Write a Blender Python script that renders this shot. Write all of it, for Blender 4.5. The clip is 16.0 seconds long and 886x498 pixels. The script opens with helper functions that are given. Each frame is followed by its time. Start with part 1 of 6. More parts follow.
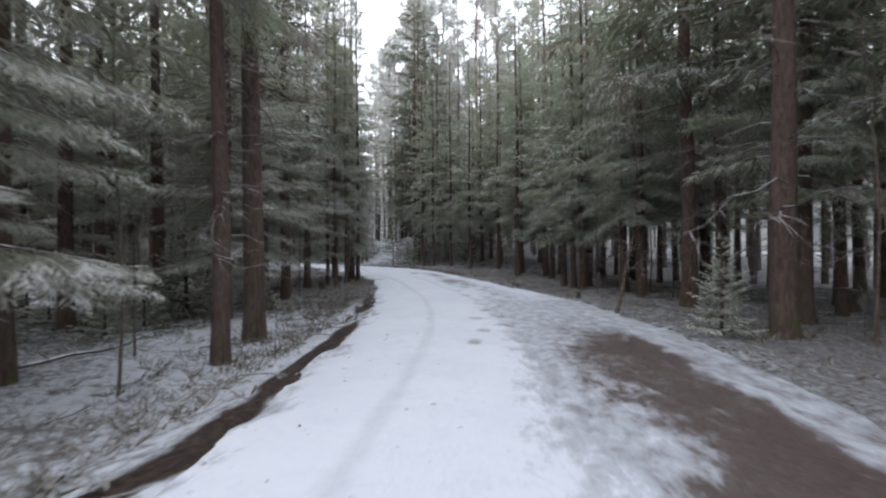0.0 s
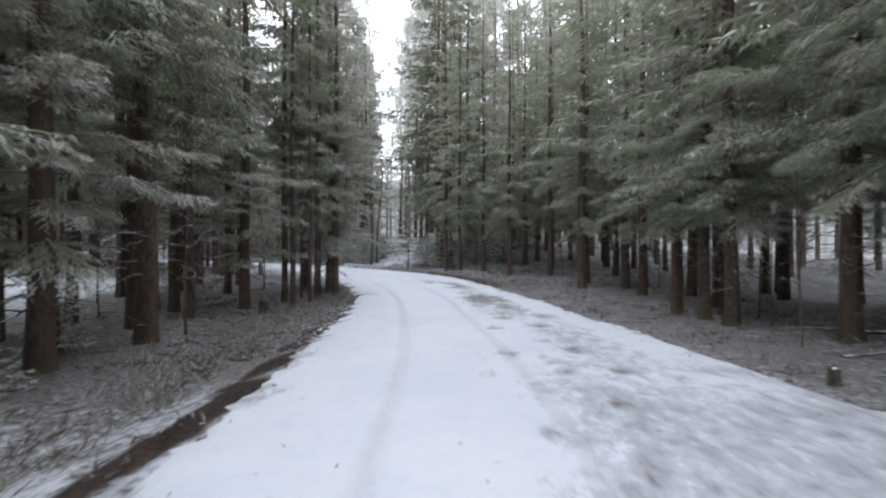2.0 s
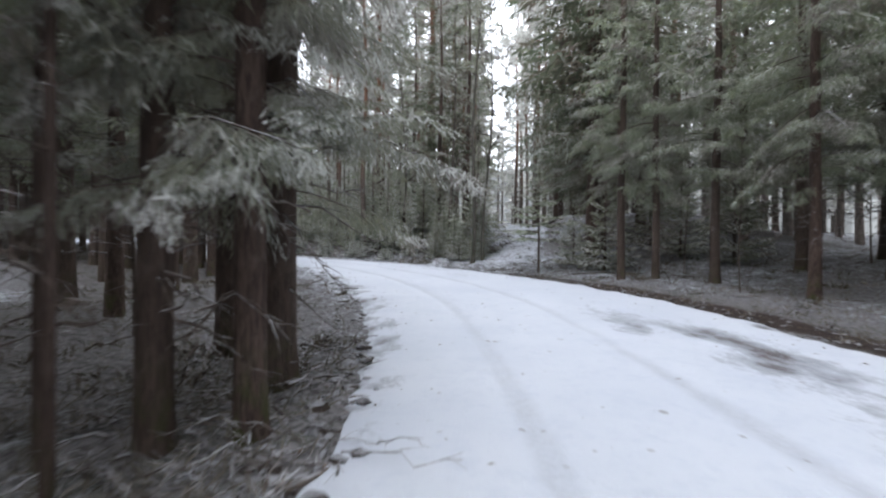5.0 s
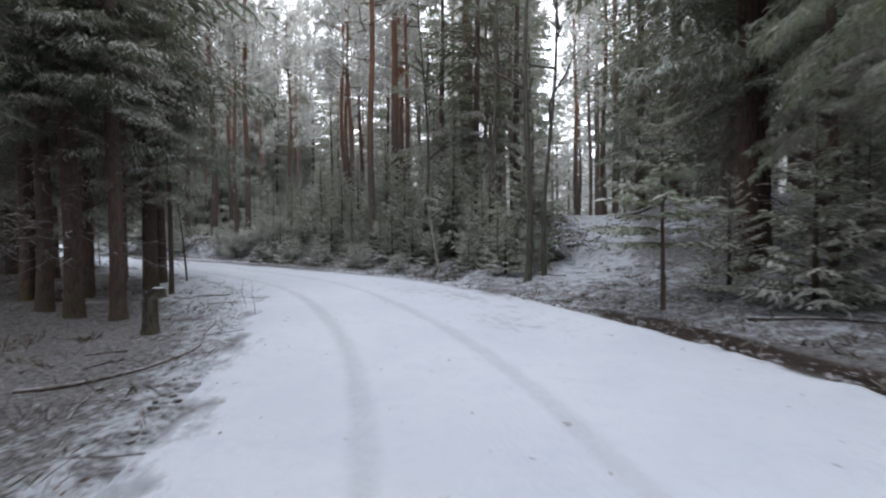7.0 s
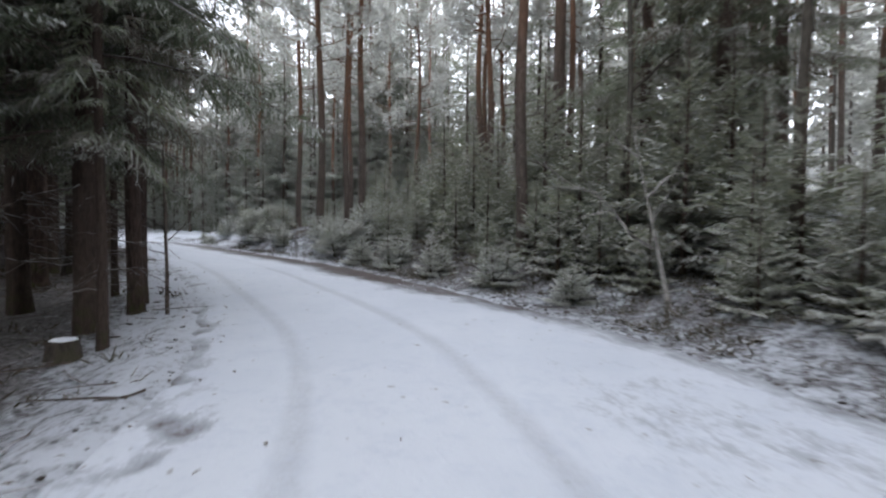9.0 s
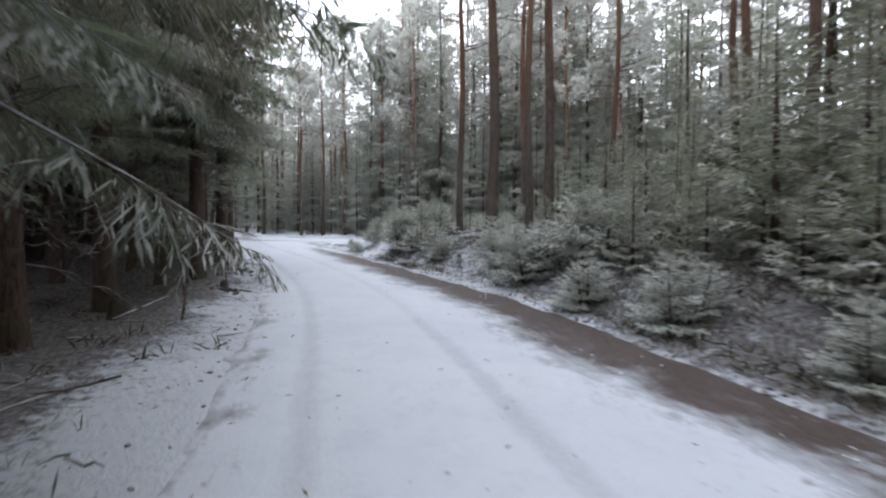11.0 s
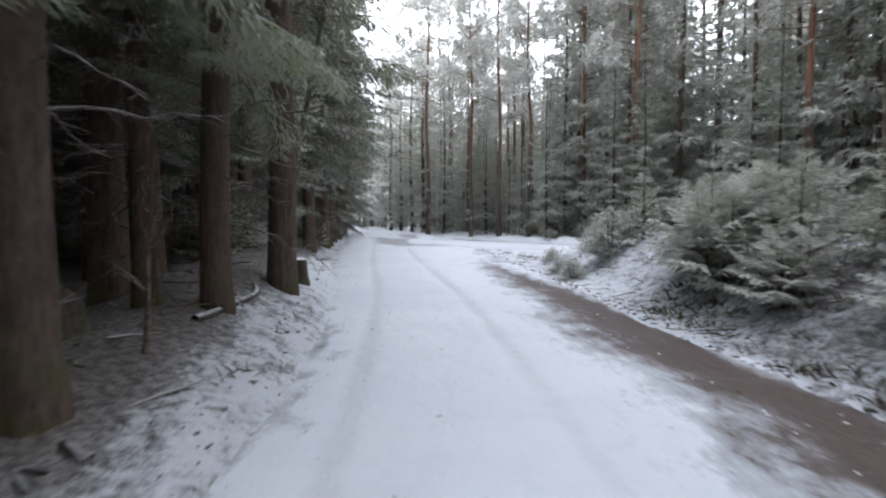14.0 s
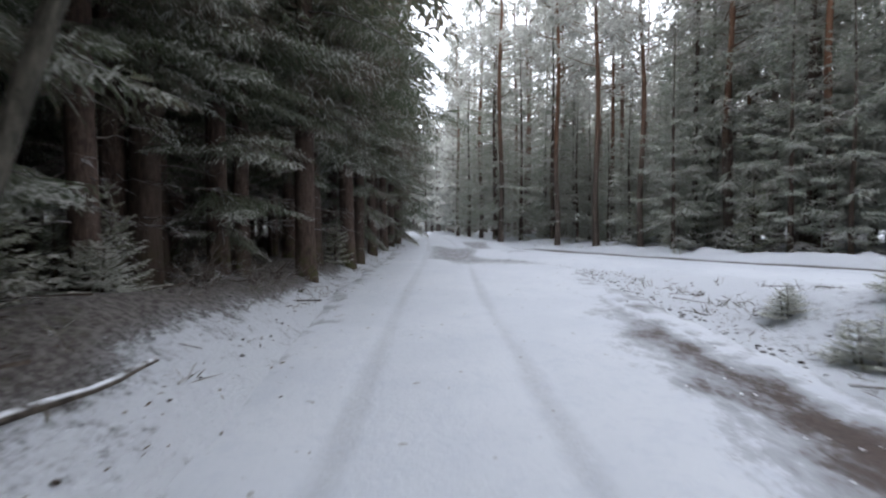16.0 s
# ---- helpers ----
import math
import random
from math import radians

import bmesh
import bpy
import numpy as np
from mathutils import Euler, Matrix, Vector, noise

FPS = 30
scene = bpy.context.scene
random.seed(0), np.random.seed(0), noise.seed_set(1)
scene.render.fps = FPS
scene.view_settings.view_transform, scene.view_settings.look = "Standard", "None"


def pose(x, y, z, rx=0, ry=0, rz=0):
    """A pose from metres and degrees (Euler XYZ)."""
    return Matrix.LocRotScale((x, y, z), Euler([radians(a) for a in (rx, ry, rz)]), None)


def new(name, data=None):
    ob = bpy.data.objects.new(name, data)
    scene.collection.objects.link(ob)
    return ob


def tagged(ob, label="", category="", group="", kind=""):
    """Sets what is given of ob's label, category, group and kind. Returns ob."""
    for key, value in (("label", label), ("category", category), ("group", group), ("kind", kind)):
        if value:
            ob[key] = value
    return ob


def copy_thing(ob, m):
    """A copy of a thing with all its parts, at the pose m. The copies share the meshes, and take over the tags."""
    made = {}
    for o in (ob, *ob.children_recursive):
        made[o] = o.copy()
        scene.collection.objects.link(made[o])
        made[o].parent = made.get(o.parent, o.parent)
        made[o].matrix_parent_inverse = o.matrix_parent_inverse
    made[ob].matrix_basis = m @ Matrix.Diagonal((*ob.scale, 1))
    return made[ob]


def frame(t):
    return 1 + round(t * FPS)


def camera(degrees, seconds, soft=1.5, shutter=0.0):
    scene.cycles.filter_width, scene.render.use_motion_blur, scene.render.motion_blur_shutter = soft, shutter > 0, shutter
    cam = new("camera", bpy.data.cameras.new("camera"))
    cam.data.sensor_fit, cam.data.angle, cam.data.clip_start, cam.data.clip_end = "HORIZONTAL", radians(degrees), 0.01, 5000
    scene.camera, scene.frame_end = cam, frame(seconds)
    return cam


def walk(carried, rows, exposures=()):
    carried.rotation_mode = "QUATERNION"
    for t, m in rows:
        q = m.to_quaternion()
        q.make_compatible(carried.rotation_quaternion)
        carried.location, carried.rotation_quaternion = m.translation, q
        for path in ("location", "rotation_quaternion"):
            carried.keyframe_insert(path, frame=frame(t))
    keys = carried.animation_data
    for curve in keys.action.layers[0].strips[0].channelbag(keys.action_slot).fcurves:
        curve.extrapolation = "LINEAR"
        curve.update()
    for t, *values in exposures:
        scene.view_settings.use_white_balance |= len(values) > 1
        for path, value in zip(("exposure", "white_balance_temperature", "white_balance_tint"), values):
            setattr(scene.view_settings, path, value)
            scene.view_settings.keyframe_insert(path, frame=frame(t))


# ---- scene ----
# A snowy forest road, driven along from a straight stretch through a long left bend to a junction.
cam = camera(84.0, 16.0, soft=2.2, shutter=0.32)
PATH = [
    (0.0, pose(0.002, 0.000, 1.402, 90.37, 0.47, -0.01)),
    (0.5, pose(0.240, 2.379, 1.394, 90.38, 0.31, 0.70)),
    (1.0, pose(0.447, 4.845, 1.408, 90.27, 0.73, 1.76)),
    (1.5, pose(0.483, 7.163, 1.367, 90.33, 0.52, 2.80)),
    (2.0, pose(0.351, 9.509, 1.395, 90.36, 0.04, 4.17)),
    (2.5, pose(0.039, 11.781, 1.405, 90.07, -0.41, 6.22)),
    (3.0, pose(-0.358, 13.954, 1.419, 89.89, -0.73, 9.08)),
    (3.5, pose(-0.875, 16.331, 1.356, 89.77, -0.83, 11.82)),
    (4.0, pose(-1.300, 18.562, 1.292, 89.89, -0.55, 14.06)),
    (4.5, pose(-1.831, 20.832, 1.193, 89.96, -0.74, 15.48)),
    (4.7, pose(-2.023, 21.681, 1.166, 89.90, -0.68, 16.07)),
    (6.8, pose(-3.953, 29.884, 1.574, 88.88, 0.65, 21.74)),
    (7.0, pose(-4.238, 30.573, 1.589, 88.91, 0.59, 22.60)),
    (7.5, pose(-5.013, 32.306, 1.646, 88.79, 0.25, 25.65)),
    (8.0, pose(-6.006, 34.046, 1.673, 88.49, -0.17, 29.95)),
    (8.5, pose(-7.163, 35.752, 1.704, 88.25, -0.30, 34.29)),
    (9.0, pose(-8.540, 37.329, 1.700, 88.22, -0.47, 38.57)),
    (9.5, pose(-10.009, 38.756, 1.718, 88.28, -0.34, 43.21)),
    (9.7, pose(-10.596, 39.291, 1.736, 88.42, -0.21, 45.17)),
    (11.8, pose(-17.807, 42.403, 2.051, 87.65, -0.28, 61.84)),
    (12.0, pose(-18.560, 42.735, 2.053, 87.66, -0.34, 63.34)),
    (12.5, pose(-20.448, 43.497, 2.059, 87.66, -0.48, 66.69)),
    (13.0, pose(-22.346, 44.189, 2.078, 87.76, -0.42, 69.93)),
    (13.5, pose(-24.288, 44.845, 2.103, 87.68, -0.23, 73.14)),
    (14.0, pose(-26.224, 45.434, 2.122, 87.77, 0.12, 75.82)),
    (14.5, pose(-28.130, 45.946, 2.180, 87.86, 0.26, 78.23)),
    (15.0, pose(-30.018, 46.334, 2.214, 87.96, 0.25, 80.43)),
    (15.5, pose(-31.832, 46.694, 2.291, 87.99, 0.42, 82.40)),
    (16.0, pose(-33.624, 46.995, 2.329, 88.19, 0.33, 84.15)),
]
walk(cam, PATH, exposures=[(0.0, 0.06), (1.0, 0.35), (1.6, 0.44), (2.5, 0.47), (4.5, 0.67), (7.0, 0.34), (9.5, 0.35), (12.0, 0.70), (14.5, 0.63), (16.0, 0.33)])

# ---------------------------------------------------------------- light
world = bpy.data.worlds.new("overcast_sky")
scene.world = world
world.use_nodes = True
wn, wl = world.node_tree.nodes, world.node_tree.links
sky = wn.new("ShaderNodeTexSky")
sky.sky_type = "NISHITA"
sky.sun_disc = False
sky.sun_elevation = radians(32)
sky.sun_rotation = radians(200)
sky.air_density, sky.dust_density, sky.ozone_density = 1.0, 1.0, 1.0
bg = wn["Background"]
bg.inputs["Strength"].default_value = 0.06
wl.new(sky.outputs[0], bg.inputs["Color"])
# the closed layer of cloud under it
cloud = wn.new("ShaderNodeBackground")
cloud.inputs["Color"].default_value = (0.932, 0.962, 1.06, 1.0)
cloud.inputs["Strength"].default_value = 2.25
both = wn.new("ShaderNodeAddShader")
wl.new(bg.outputs[0], both.inputs[0])
wl.new(cloud.outputs[0], both.inputs[1])
wl.new(both.outputs[0], wn["World Output"].inputs["Surface"])

sun = new("sun", bpy.data.lights.new("sun", "SUN"))
sun.data.energy, sun.data.angle, sun.data.color = 0.8, radians(60), (1.0, 0.98, 0.95)
sun.matrix_world = pose(0, 0, 60, 58, 0, 160)


# ---------------------------------------------------------------- materials
def material(name):
    m = bpy.data.materials.new(name)
    m.use_nodes = True
    nt = m.node_tree
    return m, nt.nodes, nt.links, nt.nodes["Principled BSDF"]


class Nodes:
    """Short hand for shader graphs."""

    def __init__(self, nodes, links):
        self.n, self.l = nodes, links

    def put(self, socket, value):
        if isinstance(value, (int, float)):
            socket.default_value = value
        elif isinstance(value, tuple):
            socket.default_value = value if len(value) == len(socket.default_value) else (*value, 1.0)
        else:
            self.l.new(value, socket)

    def math(self, op, a, b=0.0, c=None, clamp=False):
        k = self.n.new("ShaderNodeMath")
        k.operation, k.use_clamp = op, clamp
        self.put(k.inputs[0], a)
        self.put(k.inputs[1], b)
        if c is not None:
            self.put(k.inputs[2], c)
        return k.outputs[0]

    def mix(self, f, a, b):
        k = self.n.new("ShaderNodeMix")
        k.data_type = "RGBA"
        self.put(k.inputs[0], f)
        self.put(k.inputs[6], a)
        self.put(k.inputs[7], b)
        return k.outputs[2]

    def noise(self, scale, detail=3.0, rough=0.6, vec=None, distort=0.0):
        k = self.n.new("ShaderNodeTexNoise")
        k.inputs["Scale"].default_value, k.inputs["Detail"].default_value = scale, detail
        k.inputs["Roughness"].default_value, k.inputs["Distortion"].default_value = rough, distort
        if vec is not None:
            self.l.new(vec, k.inputs["Vector"])
        return k.outputs["Fac"]

    def ramp(self, v, lo, hi, a=0.0, b=1.0):
        k = self.n.new("ShaderNodeMapRange")
        k.interpolation_type = "SMOOTHSTEP"
        self.put(k.inputs[0], v)
        for i, x in enumerate((lo, hi, a, b)):
            self.put(k.inputs[1 + i], x)
        return k.outputs[0]

    def coords(self, kind="Object"):
        return self.n.new("ShaderNodeTexCoord").outputs[kind]

    def scaled(self, vec, s):
        k = self.n.new("ShaderNodeMapping")
        k.inputs["Scale"].default_value = s
        self.l.new(vec, k.inputs["Vector"])
        return k.outputs[0]

    def attribute(self, name):
        k = self.n.new("ShaderNodeAttribute")
        k.attribute_name = name
        return k.outputs["Fac"]

    def bump(self, height, strength, distance, bsdf):
        k = self.n.new("ShaderNodeBump")
        k.inputs["Strength"].default_value, k.inputs["Distance"].default_value = strength, distance
        self.l.new(height, k.inputs["Height"])
        self.l.new(k.outputs[0], bsdf.inputs["Normal"])

    def upward(self):
        g = self.n.new("ShaderNodeNewGeometry")
        s = self.n.new("ShaderNodeSeparateXYZ")
        self.l.new(g.outputs["Normal"], s.inputs[0])
        return s.outputs[2]

    def island(self):
        return self.n.new("ShaderNodeNewGeometry").outputs["Random Per Island"]

    def chance(self):
        return self.n.new("ShaderNodeObjectInfo").outputs["Random"]


SNOW = (0.80, 0.84, 0.90)
LAID = (0.61, 0.64, 0.69)
# pale layer on needles: rime on near trees, painted haze on far ones
RIME_HAZE = (0.715, 0.722, 0.690)


def needles(name, dark, light, frost, coat, tips=False):
    """Conifer needles with rime on what faces the sky, most towards the tips; coat: even paling, haze on far trees."""
    m, n, l, b = material(name)
    k = Nodes(n, l)
    pos = k.coords()
    patch = k.noise(0.9, 2.0, 0.6, pos)
    green = k.mix(k.island(), dark, light)
    withered = k.math("MAXIMUM", k.ramp(k.noise(0.8, 2.0, 0.5, pos), 0.45, 0.66), k.ramp(k.attribute("tip"), 0.60, 0.30, 0.0, 0.55))
    brown = k.mix(withered, green, k.mix(k.island(), (0.084, 0.060, 0.041), (0.185, 0.139, 0.098)))
    up = k.ramp(k.upward(), -0.25, 0.55) if tips else k.ramp(k.upward(), 0.05, 0.75)
    tip = k.ramp(k.attribute("tip"), 0.55, 0.95, 0.06, 1.0) if tips else k.ramp(k.attribute("tip"), 0.25, 0.95, 0.25, 1.0)
    amount = k.math("MULTIPLY", k.math("MULTIPLY", up, tip), k.ramp(patch, 0.34, 0.66, 0.25, 1.0))
    amount = k.math("MULTIPLY", amount, k.ramp(k.island(), 0.0, 1.0, 0.35, 1.3), clamp=True)
    amount = k.math("MULTIPLY", amount, frost, clamp=True)
    amount = k.math("ADD", amount, k.math("MULTIPLY", k.ramp(k.noise(2.5, 3.0, 0.6, pos), 0.35, 0.65, 0.65, 1.25), coat), clamp=True)
    k.put(b.inputs["Base Color"], k.mix(amount, brown, RIME_HAZE))
    b.inputs["Roughness"].default_value = 0.75
    b.inputs["Specular IOR Level"].default_value = 0.25
    glow = n.new("ShaderNodeBsdfTranslucent")
    l.new(b.inputs["Base Color"].links[0].from_socket, glow.inputs["Color"])
    blend = n.new("ShaderNodeMixShader")
    blend.inputs[0].default_value = 0.58
    l.new(b.outputs[0], blend.inputs[1])
    l.new(glow.outputs[0], blend.inputs[2])
    l.new(blend.outputs[0], n["Material Output"].inputs["Surface"])
    return m


def bark(name, low, high, red=None, moss=0.0):
    """Furrowed bark; red: the colour of the upper stem, moss: the greening of the foot."""
    m, n, l, b = material(name)
    k = Nodes(n, l)
    pos = k.coords()
    furrow = k.noise(1.0, 4.0, 0.7, k.scaled(pos, (22.0, 22.0, 4.5)), 0.6)
    scale = k.noise(9.0, 3.0, 0.6, pos)
    col = k.mix(k.ramp(furrow, 0.32, 0.68), low, high)
    col = k.mix(k.ramp(scale, 0.5, 0.8, 0.0, 0.55), col, (0.155, 0.130, 0.112))
    sep = n.new("ShaderNodeSeparateXYZ")
    l.new(pos, sep.inputs[0])
    if red:
        rise = k.ramp(k.math("ADD", sep.outputs[2], k.math("MULTIPLY", k.noise(1.2, 2.0, 0.5, pos), 3.0)), 5.0, 10.5)
        col = k.mix(rise, col, k.mix(k.ramp(furrow, 0.3, 0.7), (red[0] * 0.6, red[1] * 0.6, red[2] * 0.6), red))
    if moss:
        low_part = k.math("MULTIPLY", k.ramp(sep.outputs[2], 0.9, 0.0), k.ramp(k.noise(5.0, 3.0, 0.6, pos), 0.42, 0.62))
        col = k.mix(k.math("MULTIPLY", low_part, moss), col, (0.075, 0.085, 0.03))
    k.put(b.inputs["Base Color"], k.mix(k.ramp(k.chance(), 0.0, 1.0, 0.0, 0.45), col, (0.088, 0.070, 0.058)))
    b.inputs["Roughness"].default_value = 0.9
    b.inputs["Specular IOR Level"].default_value = 0.15
    k.bump(furrow, 0.9, 0.03, b)
    return m


def ground_material():
    """Thin snow over moss, needles and leaf litter; bare brown by the ditch and under the trees."""
    m, n, l, b = material("forest_floor")
    k = Nodes(n, l)
    pos = k.coords()
    big = k.noise(0.35, 3.0, 0.6, pos)
    mid = k.noise(3.8, 4.0, 0.65, pos, 0.4)
    fine = k.noise(14.0, 4.0, 0.7, pos)
    grain = k.noise(60.0, 3.0, 0.7, pos)
    litter = k.mix(k.ramp(fine, 0.35, 0.65), (0.052, 0.045, 0.041), (0.168, 0.150, 0.140))
    litter = k.mix(k.ramp(mid, 0.52, 0.68, 0.0, 0.7), litter, (0.06, 0.062, 0.032))
    litter = k.mix(k.ramp(grain, 0.6, 0.75, 0.0, 0.6), litter, (0.25, 0.21, 0.17))
    cover = k.attribute("cover")
    lay = k.math("ADD", k.math("MULTIPLY", fine, 0.48), k.math("MULTIPLY", mid, 0.62))
    lay = k.math("ADD", lay, k.math("MULTIPLY", k.math("SUBTRACT", grain, 0.5), 0.30))
    lay = k.math("ADD", lay, k.math("MULTIPLY", k.math("SUBTRACT", big, 0.5), 0.35))
    edge = k.math("SUBTRACT", lay, k.math("SUBTRACT", 1.10, cover))
    snow = k.math("MULTIPLY", k.ramp(edge, -0.11, 0.16), 0.90)
    dust = k.math("MULTIPLY", k.ramp(k.math("ADD", k.math("MULTIPLY", grain, 0.6), k.math("MULTIPLY", fine, 0.4)), 0.38, 0.62), k.ramp(cover, 0.25, 0.60, 0.08, 0.42))
    snow = k.math("MAXIMUM", snow, dust)
    wet = k.attribute("wet")
    soil = k.mix(k.ramp(fine, 0.35, 0.7), (0.022, 0.015, 0.012), (0.066, 0.046, 0.037))
    base = k.mix(k.ramp(k.math("ADD", wet, k.math("MULTIPLY", k.math("SUBTRACT", fine, 0.5), 0.5)), 0.4, 0.62), k.mix(snow, litter, LAID), soil)
    k.put(b.inputs["Base Color"], base)
    b.inputs["Roughness"].default_value = 0.85
    b.inputs["Specular IOR Level"].default_value = 0.2
    k.bump(k.math("ADD", k.math("MULTIPLY", snow, 0.35), k.math("ADD", fine, k.math("MULTIPLY", grain, 0.4))), 0.8, 0.05, b)
    return m


def road_material():
    """Driven snow with wheel tracks, slush marks and a strip of bare wet gravel."""
    m, n, l, b = material("snowy_gravel_road")
    k = Nodes(n, l)
    pos = k.coords()
    along = n.new("ShaderNodeCombineXYZ")
    u, s = k.attribute("across"), k.attribute("along")
    l.new(u, along.inputs[0])
    l.new(s, along.inputs[1])
    flow = along.outputs[0]
    streak = k.noise(1.0, 4.0, 0.65, k.scaled(flow, (5.0, 2.6, 1.0)), 0.3)
    broad = k.noise(0.45, 3.0, 0.6, flow)
    fine = k.noise(22.0, 4.0, 0.7, pos)
    grain = k.noise(110.0, 2.0, 0.6, pos)
    gravel = k.mix(k.ramp(fine, 0.3, 0.7), (0.042, 0.029, 0.026), (0.095, 0.070, 0.063))
    gravel = k.mix(k.ramp(grain, 0.58, 0.72, 0.0, 0.7), gravel, (0.24, 0.21, 0.19))
    slush = k.mix(k.ramp(fine, 0.3, 0.7), (0.190, 0.196, 0.212), (0.40, 0.42, 0.455))
    white = k.mix(k.ramp(broad, 0.35, 0.7, 0.0, 0.6), (0.575, 0.600, 0.642), (0.500, 0.532, 0.586))
    mottle = k.math("ADD", k.math("MULTIPLY", k.noise(2.8, 4.0, 0.7, pos, 0.5), 0.6), k.math("MULTIPLY", k.noise(11.0, 3.0, 0.7, pos), 0.4))
    white = k.mix(k.ramp(mottle, 0.46, 0.66, 0.0, 0.6), white, (0.488, 0.522, 0.585))
    worn = k.attribute("worn")
    rut = k.attribute("rut")
    thin = k.math("ADD", worn, k.math("MULTIPLY", k.math("SUBTRACT", streak, 0.5), 0.95))
    thin = k.math("ADD", thin, k.math("MULTIPLY", k.math("SUBTRACT", fine, 0.5), 0.8))
    col = k.mix(k.math("MULTIPLY", k.ramp(k.math("ADD", rut, k.math("MULTIPLY", k.math("SUBTRACT", streak, 0.5), 0.6)), 0.25, 0.9), 0.33), white, slush)
    col = k.mix(k.math("MULTIPLY", k.ramp(thin, 0.22, 0.50), 0.8), col, slush)
    col = k.mix(k.ramp(thin, 0.48, 0.86), col, gravel)
    specks = k.math("MULTIPLY", k.ramp(k.noise(7.0, 2.0, 0.5, pos), 0.70, 0.76), 0.6)
    col = k.mix(specks, col, (0.20, 0.17, 0.15))
    k.put(b.inputs["Base Color"], col)
    k.put(b.inputs["Roughness"], k.ramp(thin, 0.4, 0.85, 0.75, 0.5))
    b.inputs["Specular IOR Level"].default_value = 0.3
    k.bump(k.math("ADD", k.math("MULTIPLY", streak, 0.8), k.math("MULTIPLY", fine, 0.6)), 0.5, 0.03, b)
    return m


def plain(name, a, c, scale, rough=0.85, snow=0.0, bump=0.5):
    m, n, l, b = material(name)
    k = Nodes(n, l)
    pos = k.coords()
    f = k.noise(scale, 4.0, 0.65, pos)
    col = k.mix(k.ramp(f, 0.3, 0.7), a, c)
    if snow:
        lie = k.math("MULTIPLY", k.ramp(k.upward(), 0.35, 0.8), k.ramp(k.noise(6.0, 3.0, 0.6, pos), 0.3, 0.6))
        col = k.mix(k.math("MULTIPLY", lie, snow, clamp=True), col, SNOW)
    k.put(b.inputs["Base Color"], col)
    b.inputs["Roughness"].default_value = rough
    b.inputs["Specular IOR Level"].default_value = 0.2
    k.bump(f, bump, 0.02, b)
    return m


M_NEEDLE = needles("spruce_needles", (0.096, 0.126, 0.046), (0.202, 0.248, 0.092), 0.95, 0.27)
M_RIME = needles("rimed_spruce_needles", (0.105, 0.118, 0.055), (0.208, 0.212, 0.096), 2.0, 0.29, True)
M_YOUNG = needles("snowy_young_needles", (0.092, 0.108, 0.042), (0.200, 0.216, 0.084), 1.6, 0.29)
# darker copy of the spruce needles: shade of the wood put into the colour
M_DARK = needles("shaded_spruce_needles", (0.056, 0.076, 0.039), (0.120, 0.147, 0.074), 1.7, 0.08, True)
# pines and dense spruces: the high even coat paints haze over their green
M_PINE = needles("pine_needles", (0.074, 0.084, 0.046), (0.160, 0.162, 0.098), 0.7, 0.70)
M_FULL = needles("dense_spruce_needles", (0.068, 0.098, 0.046), (0.150, 0.185, 0.088), 0.35, 0.45)
M_BUSH = needles("snow_laden_bush_needles", (0.085, 0.105, 0.045), (0.180, 0.200, 0.085), 1.7, 0.50)
# some rime; most of the pale tone is distance haze put into the colour
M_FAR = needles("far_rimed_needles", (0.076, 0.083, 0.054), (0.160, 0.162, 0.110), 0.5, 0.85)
M_BARK = bark("spruce_bark", (0.047, 0.033, 0.028), (0.120, 0.084, 0.070), None, 0.8)
# paler copies of the barks, with the haze of distance in their colour
M_PALE = bark("hazy_far_bark", (0.120, 0.100, 0.090), (0.270, 0.235, 0.215))
M_PALEPINE = bark("hazy_pine_bark", (0.135, 0.112, 0.102), (0.290, 0.245, 0.222), (0.285, 0.185, 0.145))
M_PBARK = bark("pine_bark", (0.054, 0.042, 0.036), (0.160, 0.128, 0.110), (0.235, 0.125, 0.08))
M_TWIG = plain("dead_twigs", (0.054, 0.042, 0.034), (0.165, 0.134, 0.113), 14.0, 0.9, 0.38)
M_BIRCH = plain("grey_stem", (0.10, 0.09, 0.08), (0.42, 0.40, 0.37), 9.0, 0.85)
M_GREYBARK = bark("aspen_bark", (0.042, 0.040, 0.033), (0.128, 0.119, 0.099), None, 0.8)
M_STUMP = plain("old_stump_wood", (0.042, 0.035, 0.030), (0.13, 0.108, 0.09), 10.0, 0.9, 1.0)
M_STUMPBARK = bark("old_stump_bark", (0.030, 0.026, 0.023), (0.110, 0.094, 0.083), None, 0.5)
M_ROTTEN = plain("rotten_wood", (0.028, 0.023, 0.019), (0.085, 0.070, 0.058), 10.0, 0.95, 0.5)
M_CUT = plain("cut_wood", (0.16, 0.14, 0.12), (0.32, 0.28, 0.24), 18.0, 0.8)
M_SNOW = plain("settled_snow", (0.78, 0.82, 0.88), (0.86, 0.89, 0.93), 20.0, 0.7)
M_CLOD = plain("frozen_soil", (0.028, 0.022, 0.019), (0.090, 0.072, 0.062), 12.0, 0.95, 0.32)
M_HEATH = plain("dwarf_shrub", (0.045, 0.042, 0.026), (0.14, 0.112, 0.078), 5.0, 0.9, 0.32)
M_GRASS = plain("withered_grass", (0.095, 0.080, 0.058), (0.215, 0.188, 0.150), 6.0, 0.9, 0.45)
M_GROUND = ground_material()
M_ROAD = road_material()

